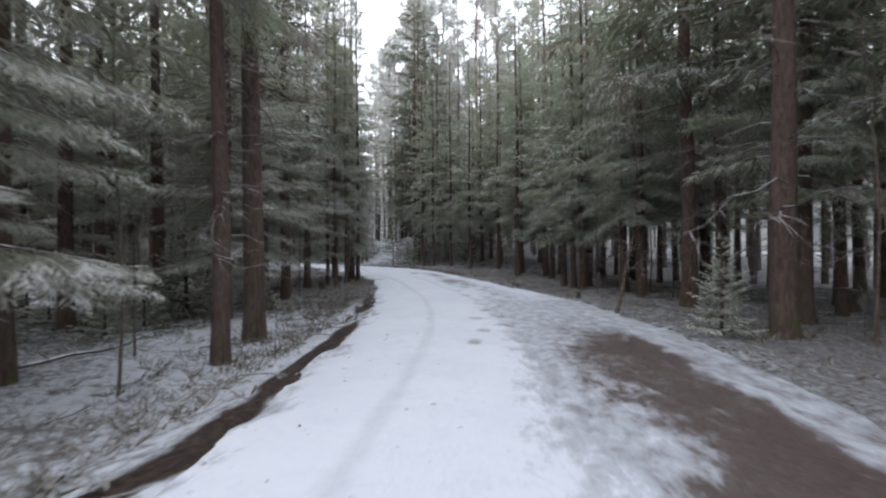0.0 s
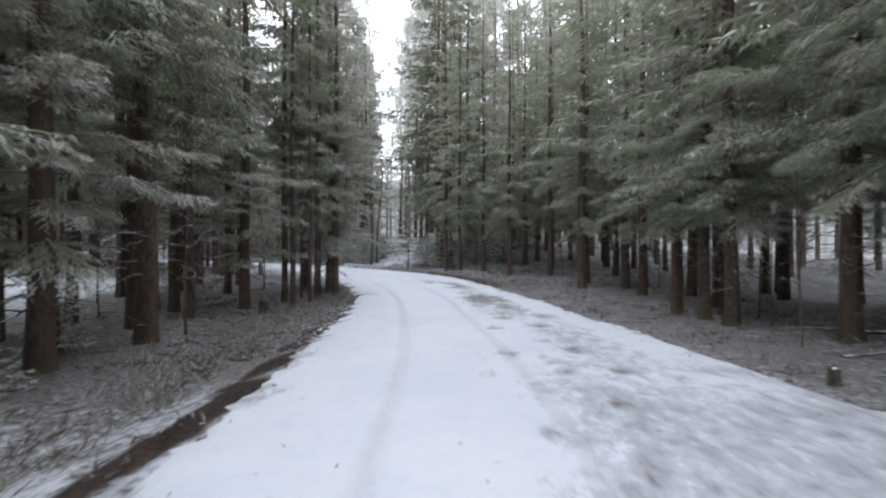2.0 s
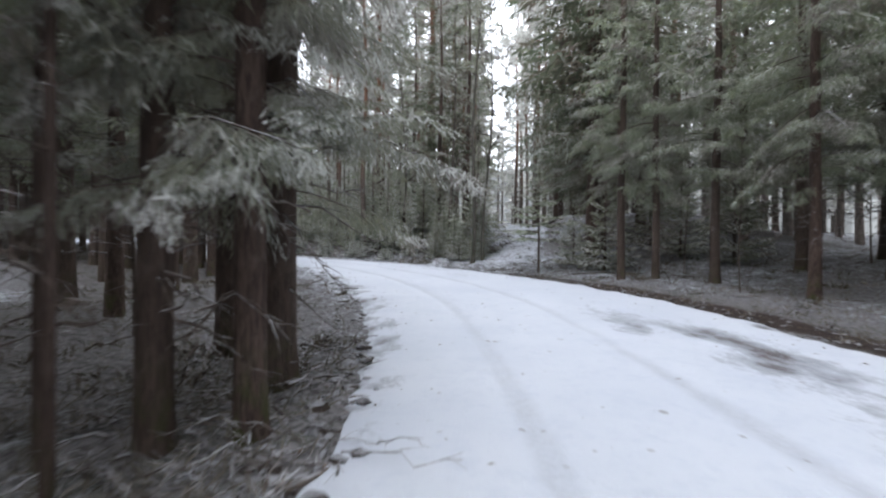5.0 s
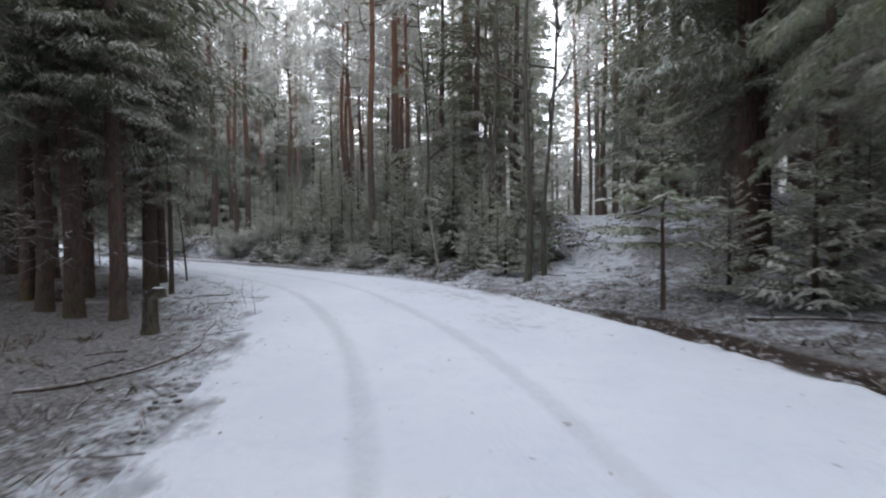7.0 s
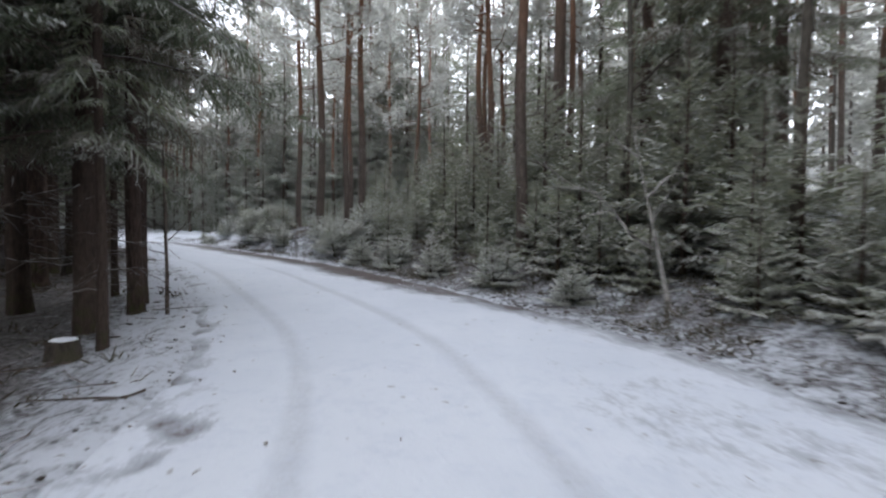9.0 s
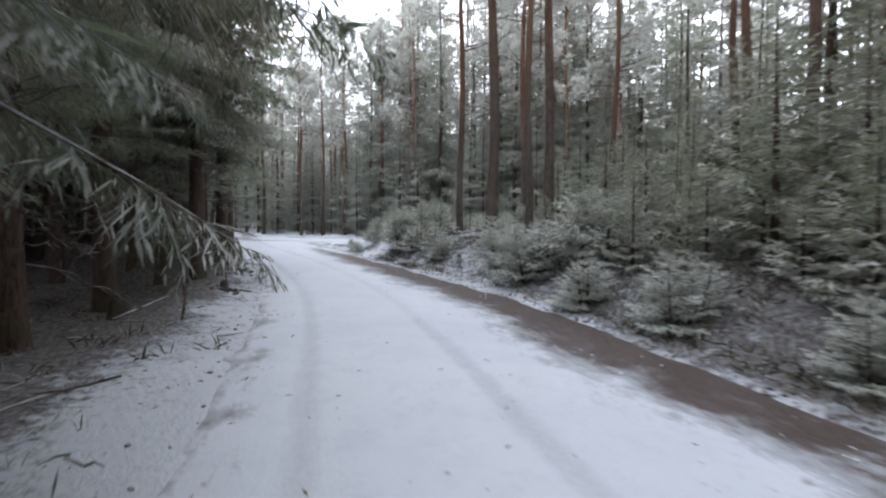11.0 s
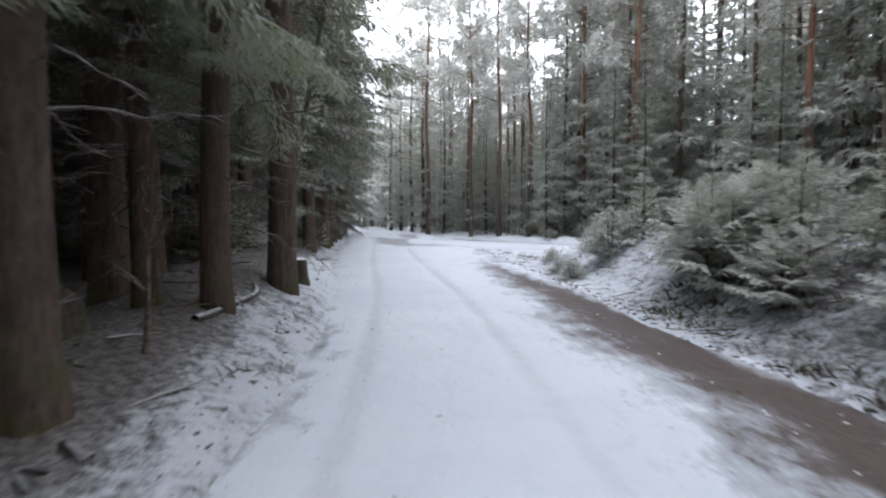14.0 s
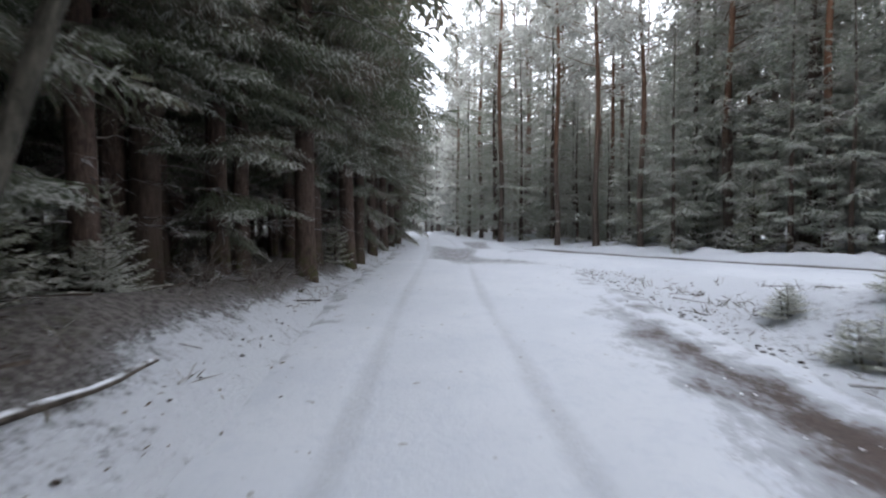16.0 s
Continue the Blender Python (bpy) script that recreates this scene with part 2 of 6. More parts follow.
# ---------------------------------------------------------------- plan of the road and the land
# middle of the road: x, y, height, half its width
ROAD = [
    (-1.94, -24.93, 0.00, 2.45), (-0.65, -11.99, 0.00, 2.45), (0.55, -0.05, 0.00, 2.45), (1.21, 8.02, -0.01, 2.75),
    (0.97, 14.22, -0.03, 2.85), (0.16, 20.24, -0.13, 2.90), (-1.00, 26.04, -0.06, 2.75), (-3.42, 31.85, 0.18, 2.85),
    (-7.01, 37.14, 0.30, 2.80), (-11.72, 41.40, 0.44, 2.55), (-17.32, 43.77, 0.62, 2.25), (-23.11, 45.77, 0.69, 2.35),
    (-29.10, 47.07, 0.80, 2.15), (-35.00, 47.95, 0.92, 2.40), (-43.00, 48.70, 1.12, 2.9), (-52.00, 49.70, 1.40, 3.0),
    (-70.00, 51.00, 1.85, 2.7), (-88.0, 51.20, 2.1, 2.6), (-108.0, 46.0, 2.3, 2.6), (-135.0, 30.0, 2.5, 2.6),
]
# side road that comes in at the junction
SIDE = [(-64.0, 50.7, 1.66, 2.0), (-58.0, 52.2, 1.50, 3.0), (-52.0, 54.2, 1.42, 2.9), (-46.0, 56.3, 1.38, 2.6), (-38.0, 59.6, 1.38, 2.4), (-33.0, 64.0, 1.45, 2.4), (-27.0, 74.0, 1.6, 2.4)]


def spline(rows, step):
    """Points of a smooth curve through rows, about step apart."""
    r = np.array(rows, float)
    out = []
    for i in range(len(r) - 1):
        a, b, c, d = r[max(i - 1, 0)], r[i], r[i + 1], r[min(i + 2, len(r) - 1)]
        n = max(2, int(np.hypot(*(c - b)[:2]) / step))
        t = (np.arange(n) / n)[:, None]
        h = np.hypot(*(c - b)[:2])
        m0 = (c - a) / max(np.hypot(*(c - a)[:2]), 1e-6) * h
        m1 = (d - b) / max(np.hypot(*(d - b)[:2]), 1e-6) * h
        out.append((2 * t**3 - 3 * t**2 + 1) * b + (t**3 - 2 * t**2 + t) * m0 + (-2 * t**3 + 3 * t**2) * c + (t**3 - t**2) * m1)
    return np.vstack([*out, r[-1:]])


def frame_of(line):
    tan = np.gradient(line[:, :2], axis=0)
    tan /= np.hypot(tan[:, 0], tan[:, 1])[:, None]
    run = np.r_[0, np.cumsum(np.hypot(*np.diff(line[:, :2], axis=0).T))]
    return tan, np.stack([tan[:, 1], -tan[:, 0]], 1), run


MAIN = spline(ROAD, 0.25)
M_TAN, M_NOR, M_RUN = frame_of(MAIN)
M_RUN = M_RUN - M_RUN[np.argmin(np.abs(MAIN[:, 1]) + np.abs(MAIN[:, 0] - 0.55))]
BYWAY = spline(SIDE, 0.25)
B_TAN, B_NOR, B_RUN = frame_of(BYWAY)


def nearest(line, tan, nor, run, x, y):
    """Way along, offset to the right, height and half width of the line at the points."""
    coarse = line[::4]
    along, off, z, half = (np.empty(len(x)) for _ in range(4))
    for a in range(0, len(x), 4000):
        px, py = x[a : a + 4000], y[a : a + 4000]
        k = np.argmin((px[:, None] - coarse[None, :, 0]) ** 2 + (py[:, None] - coarse[None, :, 1]) ** 2, axis=1) * 4
        kk = np.clip(k[:, None] + np.arange(-4, 5)[None], 0, len(line) - 1)
        j = kk[np.arange(len(px)), np.argmin((px[:, None] - line[kk, 0]) ** 2 + (py[:, None] - line[kk, 1]) ** 2, axis=1)]
        dx, dy = px - line[j, 0], py - line[j, 1]
        t = np.clip(dx * tan[j, 0] + dy * tan[j, 1], -0.15, 0.15)
        along[a : a + 4000] = run[j] + t
        off[a : a + 4000] = np.sign(dx * nor[j, 0] + dy * nor[j, 1] + 1e-9) * np.sqrt(np.maximum(dx * dx + dy * dy - t * t, 0))
        z[a : a + 4000], half[a : a + 4000] = line[j, 2], line[j, 3]
    return along, off, z, half


def lattice(ix, iy, seed):
    h = np.sin(ix * 127.1 + iy * 311.7 + seed * 74.7) * 43758.5453
    return h - np.floor(h)


def value_noise(x, y, scale, seed=0):
    x, y = x / scale, y / scale
    ix, iy = np.floor(x), np.floor(y)
    fx, fy = x - ix, y - iy
    fx, fy = fx * fx * (3 - 2 * fx), fy * fy * (3 - 2 * fy)
    a, b = lattice(ix, iy, seed), lattice(ix + 1, iy, seed)
    c, d = lattice(ix, iy + 1, seed), lattice(ix + 1, iy + 1, seed)
    return (a + (b - a) * fx) * (1 - fy) + (c + (d - c) * fx) * fy - 0.5


def bump_at(v, at, wide):
    return np.exp(-(((v - at) / wide) ** 2))


def smooth(v, lo, hi):
    t = np.clip((v - lo) / (hi - lo), 0, 1)
    return t * t * (3 - 2 * t)


# height of the land beside the road above the road, by the way along
S_KNOTS = [-30, 10, 28, 36, 42, 48, 55, 61, 67, 72, 78, 95]
RIGHT_6 = [-0.15, -0.15, -0.1, 0.15, 0.35, 0.45, 0.85, 1.15, 1.08, 0.98, 0.4, 0.3]
RIGHT_12 = [-0.15, -0.15, 0.0, 0.85, 2.0, 1.9, 1.9, 1.8, 1.5, 1.0, 0.1, 0.1]
LEFT_3 = [-0.25, -0.25, -0.12, -0.12, -0.26, -0.30, 0.06, 0.10, 0.46, 0.60, 0.5, 0.4]
LEFT_8 = [-0.2, -0.25, -0.15, -0.15, -0.25, -0.3, -0.25, -0.3, -0.1, 0.2, 0.4, 0.4]


def terrain(x, y):
    """Height of the land, with the cover of snow, the wetness and the distance outside the road."""
    s, u, z, half = nearest(MAIN, M_TAN, M_NOR, M_RUN, x, y)
    s2, u2, z2, half2 = nearest(BYWAY, B_TAN, B_NOR, B_RUN, x, y)
    out = np.abs(u) - half
    out2 = np.abs(u2) - half2
    r6, r12 = np.interp(s, S_KNOTS, RIGHT_6), np.interp(s, S_KNOTS, RIGHT_12)
    l3, l8 = np.interp(s, S_KNOTS, LEFT_3), np.interp(s, S_KNOTS, LEFT_8)
    right = r6 * smooth(out, 0.2, 2.6) + (r12 - r6) * smooth(out, 2.0, 9.0)
    left = l3 * smooth(out, -0.1, 0.8) + (l8 - l3) * smooth(out, 1.6 - 0.5 * bump_at(s, 59, 6), 6.0 - 3.4 * bump_at(s, 59, 6))
    ditch = (1 - smooth(s, 20, 25)) * np.exp(-(((out - 0.29 + 0.16 * value_noise(x, y, 1.3, 75)) / (0.20 + 0.14 * value_noise(x, y, 0.7, 76))) ** 2)) * (u < 0) * smooth(s, -40, -30)
    left = left - 0.36 * ditch
    far = smooth(np.minimum(out, out2), 30, 90)
    rough = 0.16 * value_noise(x, y, 2.7, 3) + 0.09 * value_noise(x, y, 1.1, 4) + 0.05 * value_noise(x, y, 0.5, 5)
    roll = 0.5 * value_noise(x, y, 17, 8) + 0.35 * value_noise(x, y, 9, 9)
    rough = rough * (1 + 1.3 * (u > 0) * smooth(s, 46, 56))
    wild = smooth(np.minimum(out, out2), 0.1, 1.5)
    near_side = smooth(out2, 0.3, 4.0)
    h = z + (np.where(u > 0, right, left) * near_side + rough * (0.25 + 0.75 * wild) + roll * smooth(np.minimum(out, out2), 3, 14)) * wild
    verge_bank = np.interp(s, [54, 60, 67, 69.5, 74, 78], [0, 0.10, 0.20, 0.27, 0.2, 0])
    h = h + verge_bank * smooth(out, -0.2, 0.3) * (1 - smooth(out, 1.0, 3.0 - 1.1 * bump_at(s, 59, 6))) * (u < 0) * near_side
    h = h * (1 - far) + (z + 0.3) * far
    h = h + (z2 - h) * (1 - smooth(out2, 0.0, 3.2)) * smooth(out, 0.3, 3.0)
    h = h + (0.26 + 0.3 * value_noise(x, y, 0.9, 81) + 0.2 * value_noise(x, y, 0.35, 82)) * bump_at(out2, 1.0, 0.7) * (u2 < 0) * smooth(s2, 6, 12) * smooth(out, 2.0, 4.0)
    # the foot track that climbs the bank
    tx, ty = x + 5.8 + 0.07 * (y - 48.0), y
    trail = np.exp(-((tx / 1.5) ** 2)) * smooth(y, 40.5, 43) * (1 - smooth(y, 54, 60)) * (u > 0)
    h = h - 0.12 * trail
    # earth bank with a torn face beside the track
    step = smooth(x + 0.3 * value_noise(x, y, 0.9, 71), -4.5, -3.7) * smooth(y, 43.4, 44.8) * (1 - smooth(y, 50, 58)) * (1 - smooth(x, 2, 8))
    h = h + 0.36 * step
    bed = 1 - smooth(np.minimum(out, out2), -0.35, 0.25)
    h = h - 0.10 * bed
    cover = 0.53 + (0.11 + 0.07 * smooth(s, 3, 9) * (1 - smooth(out, 2.6, 4.2))) * (1 - smooth(s, 12.5, 16.5)) * (u < 0) - 0.10 * bump_at(s, 20, 8) * (u < 0) - 0.08 * bump_at(s, 27, 4.5) * (u < 0) - 0.07 * smooth(out, 2.5, 6.0) * (u < 0) + 0.05 * np.where(u > 0, smooth(s, 36, 44), 0)
    cover = cover + 0.10 * np.exp(-np.maximum(out, 0) / 1.1) * smooth(s, 28, 45) + 0.04 * smooth(s, 55, 64) * (u > 0) * (1 - smooth(out, 4, 8))
    cover = cover - 0.13 * np.exp(-(((out - 0.6) / 0.7) ** 2)) * (u > 0) * smooth(s, 24, 31) * (1 - smooth(s, 38, 42))
    cover = cover + 0.09 * trail + 0.14 * (1 - smooth(out2, 0, 6)) + 0.06 * smooth(s, 66, 74)
    cover = cover - (0.07 + 0.06 * smooth(s, 64, 70)) * smooth(out + 0.4 * smooth(s, 66, 71), 0.7, 1.5) * (u < 0) * smooth(s, 52, 60) * (1 - smooth(out, 10, 18))
    cover = cover + 0.10 * (1 - smooth(out + 0.9 * value_noise(x, y, 1.2, 73), 0.5, 1.5)) * (u < 0) * smooth(s, 36, 48) - (0.16 + 0.17 * smooth(s, 54, 62)) * smooth(out + 0.7 * value_noise(x, y, 0.9, 74), 0.9 - 0.38 * smooth(s, 50, 60), 2.0 - 0.8 * smooth(s, 48, 58)) * (u < 0) * smooth(s, 36, 48) * (1 - smooth(out, 8, 14))
    cover = cover + (0.09 - 0.06 * smooth(s, 60, 66) * (1 - smooth(out, 2, 4))) * (u > 0) * smooth(s, 50, 60) * (1 - smooth(out, 5, 9))
    cover = cover - 0.05 * (u > 0) * (1 - smooth(s, 30, 38)) - 0.05 * (u > 0) * smooth(s, 38, 42) * (1 - smooth(s, 52, 58)) * (1 - smooth(out, 1.0, 2.5))
    cover = cover + 0.24 * glade(x, y) - 0.04 * (u < 0) * smooth(s, 52, 58) - 0.12 * (u < 0) * bump_at(s, 37, 6) * smooth(out, 0.4, 1.1) * (1 - glade(x, y))
    cover = cover - 0.22 * step * (1 - step) * 4
    cover = cover - 0.13 * (u > 0) * smooth(s, 44, 52) * (1 - 0.55 * smooth(s, 64, 72)) * (1 - smooth(s, 76, 82)) * smooth(out, -0.1, 0.3)
    wet = (1.12 + 0.7 * value_noise(x, y, 0.8, 77) + 0.4 * value_noise(x, y, 0.24, 83)) * ditch + 0.75 * smooth(value_noise(x, y, 0.7, 78) + 0.5 * value_noise(x, y, 0.3, 79), -0.05, 0.25) * (u < 0) * bump_at(s, 22.5, 4.0) * smooth(out, 0.05, 0.3) * (1 - smooth(out, 0.7, 1.6))
    wet = wet + (0.92 + 0.5 * value_noise(x, y, 0.5, 80)) * bump_at(out, 0.35, 0.45) * (u > 0) * smooth(s, 25, 31) * (1 - smooth(s, 38, 42))
    return h, cover, wet, out, out2, s, u


def glade(x, y):
    """The open place inside the bend: one in its middle, nothing outside."""
    return 1 - smooth(np.hypot((x + 18.5) / 8.0, (y - 24.5) / 11.0) + 0.5 * value_noise(x, y, 6.0, 85) + 0.3 * value_noise(x, y, 2.2, 86), 0.65, 1.1)


def height_at(x, y):
    return float(terrain(np.array([float(x)]), np.array([float(y)]))[0][0])


def grid_mesh(name, verts, nx, ny, mat, values):
    i = np.arange((ny - 1) * (nx - 1))
    a = i // (nx - 1) * nx + i % (nx - 1)
    return quad_mesh(name, verts, np.stack([a, a + 1, a + nx + 1, a + nx], 1), [mat], None, values, True)


def quad_mesh(name, verts, quads, mats, index=None, values=None, shade=False):
    me = bpy.data.meshes.new(name)
    me.vertices.add(len(verts))
    me.vertices.foreach_set("co", np.asarray(verts, np.float32).ravel())
    me.loops.add(len(quads) * 4)
    me.loops.foreach_set("vertex_index", np.asarray(quads, np.int32).ravel())
    me.polygons.add(len(quads))
    me.polygons.foreach_set("loop_start", np.arange(len(quads), dtype=np.int32) * 4)
    me.polygons.foreach_set("loop_total", np.full(len(quads), 4, np.int32))
    for m in mats:
        me.materials.append(m)
    if index is not None:
        me.polygons.foreach_set("material_index", np.asarray(index, np.int32))
    for key, v in (values or {}).items():
        me.attributes.new(key, "FLOAT", "POINT").data.foreach_set("value", np.asarray(v, np.float32))
    me.update(calc_edges=True)
    me.polygons.foreach_set("use_smooth", np.full(len(quads), shade))
    return me


def part(name, me, parent, label=""):
    ob = new(name, me)
    ob.parent = parent
    if name in ("dead_wood", "bare_crown"):
        tagged(ob, kind="stuff")
    return tagged(ob, label) if label else ob


# the land: one sheet, fine along the road and coarse to the horizon
def axis(lo, hi, step, far):
    mid = np.arange(lo, hi + step, step)
    grow = np.cumsum(step * 1.22 ** np.arange(1, 60))
    grow = grow[grow < far]
    return np.r_[lo - grow[::-1], mid, hi + grow]


gx, gy = axis(-72, 17, 0.30, 2600), axis(-6, 68, 0.30, 2600)
X, Y = np.meshgrid(gx, gy)
H, COVER, WET, *_ = terrain(X.ravel(), Y.ravel())
ground = new("ground", grid_mesh("ground", np.stack([X.ravel(), Y.ravel(), H], 1), len(gx), len(gy), M_GROUND, {"cover": COVER, "wet": WET}))
tagged(ground, "forest floor of leaf litter and moss under thin snow", "ground", kind="structure")


# slushy hollows in the snow: x, y, half width
HOLLOWS = [
    (0.42, 24.17, 0.28), (1.11, 23.11, 0.45), (0.94, 20.95, 0.31), (0.65, 19.33, 0.21), (1.87, 21.47, 0.43), (1.6, 19.71, 0.36), (1.41, 17.88, 0.21), (1.98, 18.27, 0.20), (0.77, 16.72, 0.22),
    (1.83, 17.03, 0.34), (1.34, 16.13, 0.20), (2.14, 15.66, 0.28), (1.39, 15.51, 0.2), (0.47, 15.29, 0.14), (-0.51, 28.65, 0.5), (1.43, 22.6, 0.31), (1.5, 12.75, 0.2), (0.99, 11.89, 0.2), (1.71, 14.3, 0.2),
    (-0.21, 26.61, 0.3), (0.9, 13.4, 0.16), (0.7, 10.4, 0.2), (1.2, 9.6, 0.18), (0.73, 8.67, 0.2), (0.5, 7.6, 0.2), (1.3, 10.9, 0.2),
]


def road_mesh(name, line, nor, run, main):
    cols = np.r_[np.linspace(-1.28, -1.0, 5), np.linspace(-0.96, 0.96, 49), np.linspace(1.0, 1.28, 5)]
    n = len(line)
    U = cols[None, :] * line[:, 3:4]
    x = line[:, 0:1] + nor[:, 0:1] * U
    y = line[:, 1:2] + nor[:, 1:2] * U
    s = np.repeat(run[:, None], len(cols), 1)
    rim = np.abs(cols)[None, :] * np.ones((n, 1))
    wander = 0.12 * value_noise(s, s * 0, 9, 21)
    rut = bump_at(U, -1.50 + wander, 0.14) + bump_at(U, 0.0 + wander, 0.14)
    rut = rut * (0.75 + 0.5 * value_noise(s, U, 3.0, 22))
    worn = np.zeros_like(U)
    if main:
        right = line[:, 3:4] - U
        # bare gravel along the right-hand edge, by the way along
        mud = np.interp(run, [-30, 2, 7, 11, 13, 36, 42, 52, 64, 72, 75, 79], [0.92, 0.92, 0.90, 0.50, 0.0, 0.0, 0.75, 0.90, 0.95, 0.95, 0.9, 0.0])[:, None]
        inner = np.interp(run, [-30, 4, 10, 40, 46, 52, 60, 68, 74, 79], [2.2, 2.2, 2.3, 0.15, 0.35, 1.15, 1.4, 1.2, 1.1, 0.8])[:, None]
        rim_snow = np.interp(run, [-30, 8, 12, 44, 50, 64, 68.5, 71.5, 76], [0.35, 0.35, 0.5, -0.5, -0.5, -0.4, -0.25, 0.05, 0.3])[:, None]
        worn = 1.02 * mud * (1 + 0.35 * (s < 16) * value_noise(x, y, 0.9, 60)) * smooth(inner - right + 0.45 * value_noise(x, y, 0.4, 61) + 0.3 * value_noise(x, y, 1.3, 63), -0.85, 0.9) * smooth(right + 0.25 * value_noise(x, y, 0.5, 62), rim_snow, rim_snow + 0.5)
        # half-melted snow in the middle at the start, and scattered slush hollows further on
        start = (1 - smooth(s, 11, 20)) * smooth(U, -0.9, 0.7) * (0.68 + 0.36 * value_noise(s * 1.6, U, 0.8, 31) + 0.3 * value_noise(s * 1.3, U, 0.35, 32))
        start = np.minimum(start, np.interp(s, [6.0, 11.0], [0.57, 0.47]))
        spots = np.zeros_like(U)
        for hx, hy, hr in HOLLOWS:
            dx, dy = x - hx, y - hy
            spots = np.maximum(spots, np.exp(-((dx / (hr * 1.05)) ** 2) - (dy / (hr * 1.25)) ** 2) * (0.85 + 0.4 * value_noise(x, y, 0.25, 33)))
        stain = smooth(value_noise(s * 0.4, U, 0.9, 35) + 0.5 * value_noise(s * 0.7, U, 0.35, 37), -0.34, 0.26) * smooth(s, 18, 22) * (1 - smooth(s, 29, 34)) * smooth(U, 0.0, 0.9) * smooth(right, 0.5, 1.1)
        far = smooth(s, 82, 86) * (1 - smooth(s, 98, 104)) * smooth(value_noise(s * 0.4, U, 1.3, 36), -0.2, 0.2) * smooth(U, -2.0, -0.8) * 0.62
        verge = smooth(rim + 0.16 * value_noise(x, y, 0.5, 51) + 0.07 * value_noise(x, y, 1.7, 52), 0.88, 1.06) * (0.44 + 0.7 * value_noise(x, y, 0.3, 53) + 0.4 * value_noise(x, y, 0.14, 54))
        ragged_left = smooth(rim + 0.22 * value_noise(x, y, 0.6, 55) + 0.10 * value_noise(x, y, 0.2, 56), 0.76, 1.02) * (0.36 + 0.75 * value_noise(x, y, 0.26, 57) + 0.5 * value_noise(x, y, 0.12, 58)) * (U < 0) * smooth(s, 24, 29)
        verge = np.maximum(verge, ragged_left)
        damp = (0.30 + 0.5 * value_noise(s * 0.7, U, 1.1, 38)) * smooth(U, 0.3, 1.3) * smooth(s, 9, 13) * (1 - smooth(s, 27, 32)) * smooth(right, 0.4, 1.0)
        churned = smooth(s, 64, 69) * (1 - smooth(s, 78, 84)) * smooth(1.5 - right + 0.6 * value_noise(x, y, 0.9, 66), 0.0, 0.8) * (0.30 + 0.75 * value_noise(x, y, 0.22, 64) + 0.35 * value_noise(x, y, 0.6, 65))
        drift = (0.22 + 0.42 * value_noise(s * 0.6, U, 0.9, 69)) * smooth(U, -0.2, 0.9) * smooth(s, 36, 40) * (1 - smooth(s, 43, 47)) * smooth(right, 0.3, 0.9)
        worn = np.maximum.reduce([worn, churned, drift, start, damp, 0.80 * spots, 0.70 * stain, far, verge])
    else:
        worn = (0.92 + 0.4 * value_noise(s, U, 0.8, 67)) * bump_at(U, -0.72 * line[:, 3:4] + 0.3 * value_noise(s, s * 0, 4.0, 68), 0.75) * smooth(s, 2, 5)
    crown = 0.035 * (1 - rim**2)
    z = line[:, 2:3] + crown - 0.022 * rut - 0.045 * np.clip(worn, 0, 1) + 0.02 * value_noise(x, y, 0.6, 41) + 0.03 * value_noise(x, y, 2.2, 42)
    ragged = 0.12 * value_noise(x, y, 0.4, 43) + 0.06 * value_noise(x, y, 1.6, 44) + 0.08 * value_noise(x, y, 0.2, 45)
    z = z - 0.30 * smooth(rim + ragged, 1.02, 1.25) - (0.0 if main else 0.006 + 0.10 * (1 - smooth(s, 0.5, 5.0)))
    v = np.stack([x.ravel(), y.ravel(), z.ravel()], 1)
    return grid_mesh(name, v, len(cols), n, M_ROAD, {"across": U.ravel(), "along": s.ravel(), "rut": rut.ravel(), "worn": worn.ravel()})


road = new("road", road_mesh("road", MAIN, M_NOR, M_RUN, True))
tagged(road, "gravel forest road under driven snow with wheel tracks", "road", kind="structure")
side_road = new("side_road", road_mesh("side_road", BYWAY, B_NOR, B_RUN, False))
tagged(side_road, "snow-covered side road joining at the junction", "road", kind="structure")


# ---------------------------------------------------------------- trees
def tube(path, radius, sides, twist=0.0):
    """Rings of quads along a path."""
    p = np.asarray(path, float)
    n = len(p)
    t = np.gradient(p, axis=0)
    t /= np.linalg.norm(t, axis=1)[:, None]
    ref = np.where(np.abs(t[:, 2:3]) > 0.8, np.array([[1.0, 0, 0]]), np.array([[0, 0, 1.0]]))
    a = np.cross(t, ref)
    a /= np.linalg.norm(a, axis=1)[:, None]
    b = np.cross(t, a)
    ang = np.arange(sides) / sides * 2 * np.pi + twist
    r = np.asarray(radius, float)
    r = r if r.ndim == 2 else np.repeat(r[:, None], sides, 1)
    v = p[:, None, :] + r[:, :, None] * (np.cos(ang)[None, :, None] * a[:, None, :] + np.sin(ang)[None, :, None] * b[:, None, :])
    i = np.arange((n - 1) * sides)
    ring, k = i // sides, i % sides
    q = np.stack([ring * sides + k, ring * sides + (k + 1) % sides, (ring + 1) * sides + (k + 1) % sides, (ring + 1) * sides + k], 1)
    return v.reshape(-1, 3), q


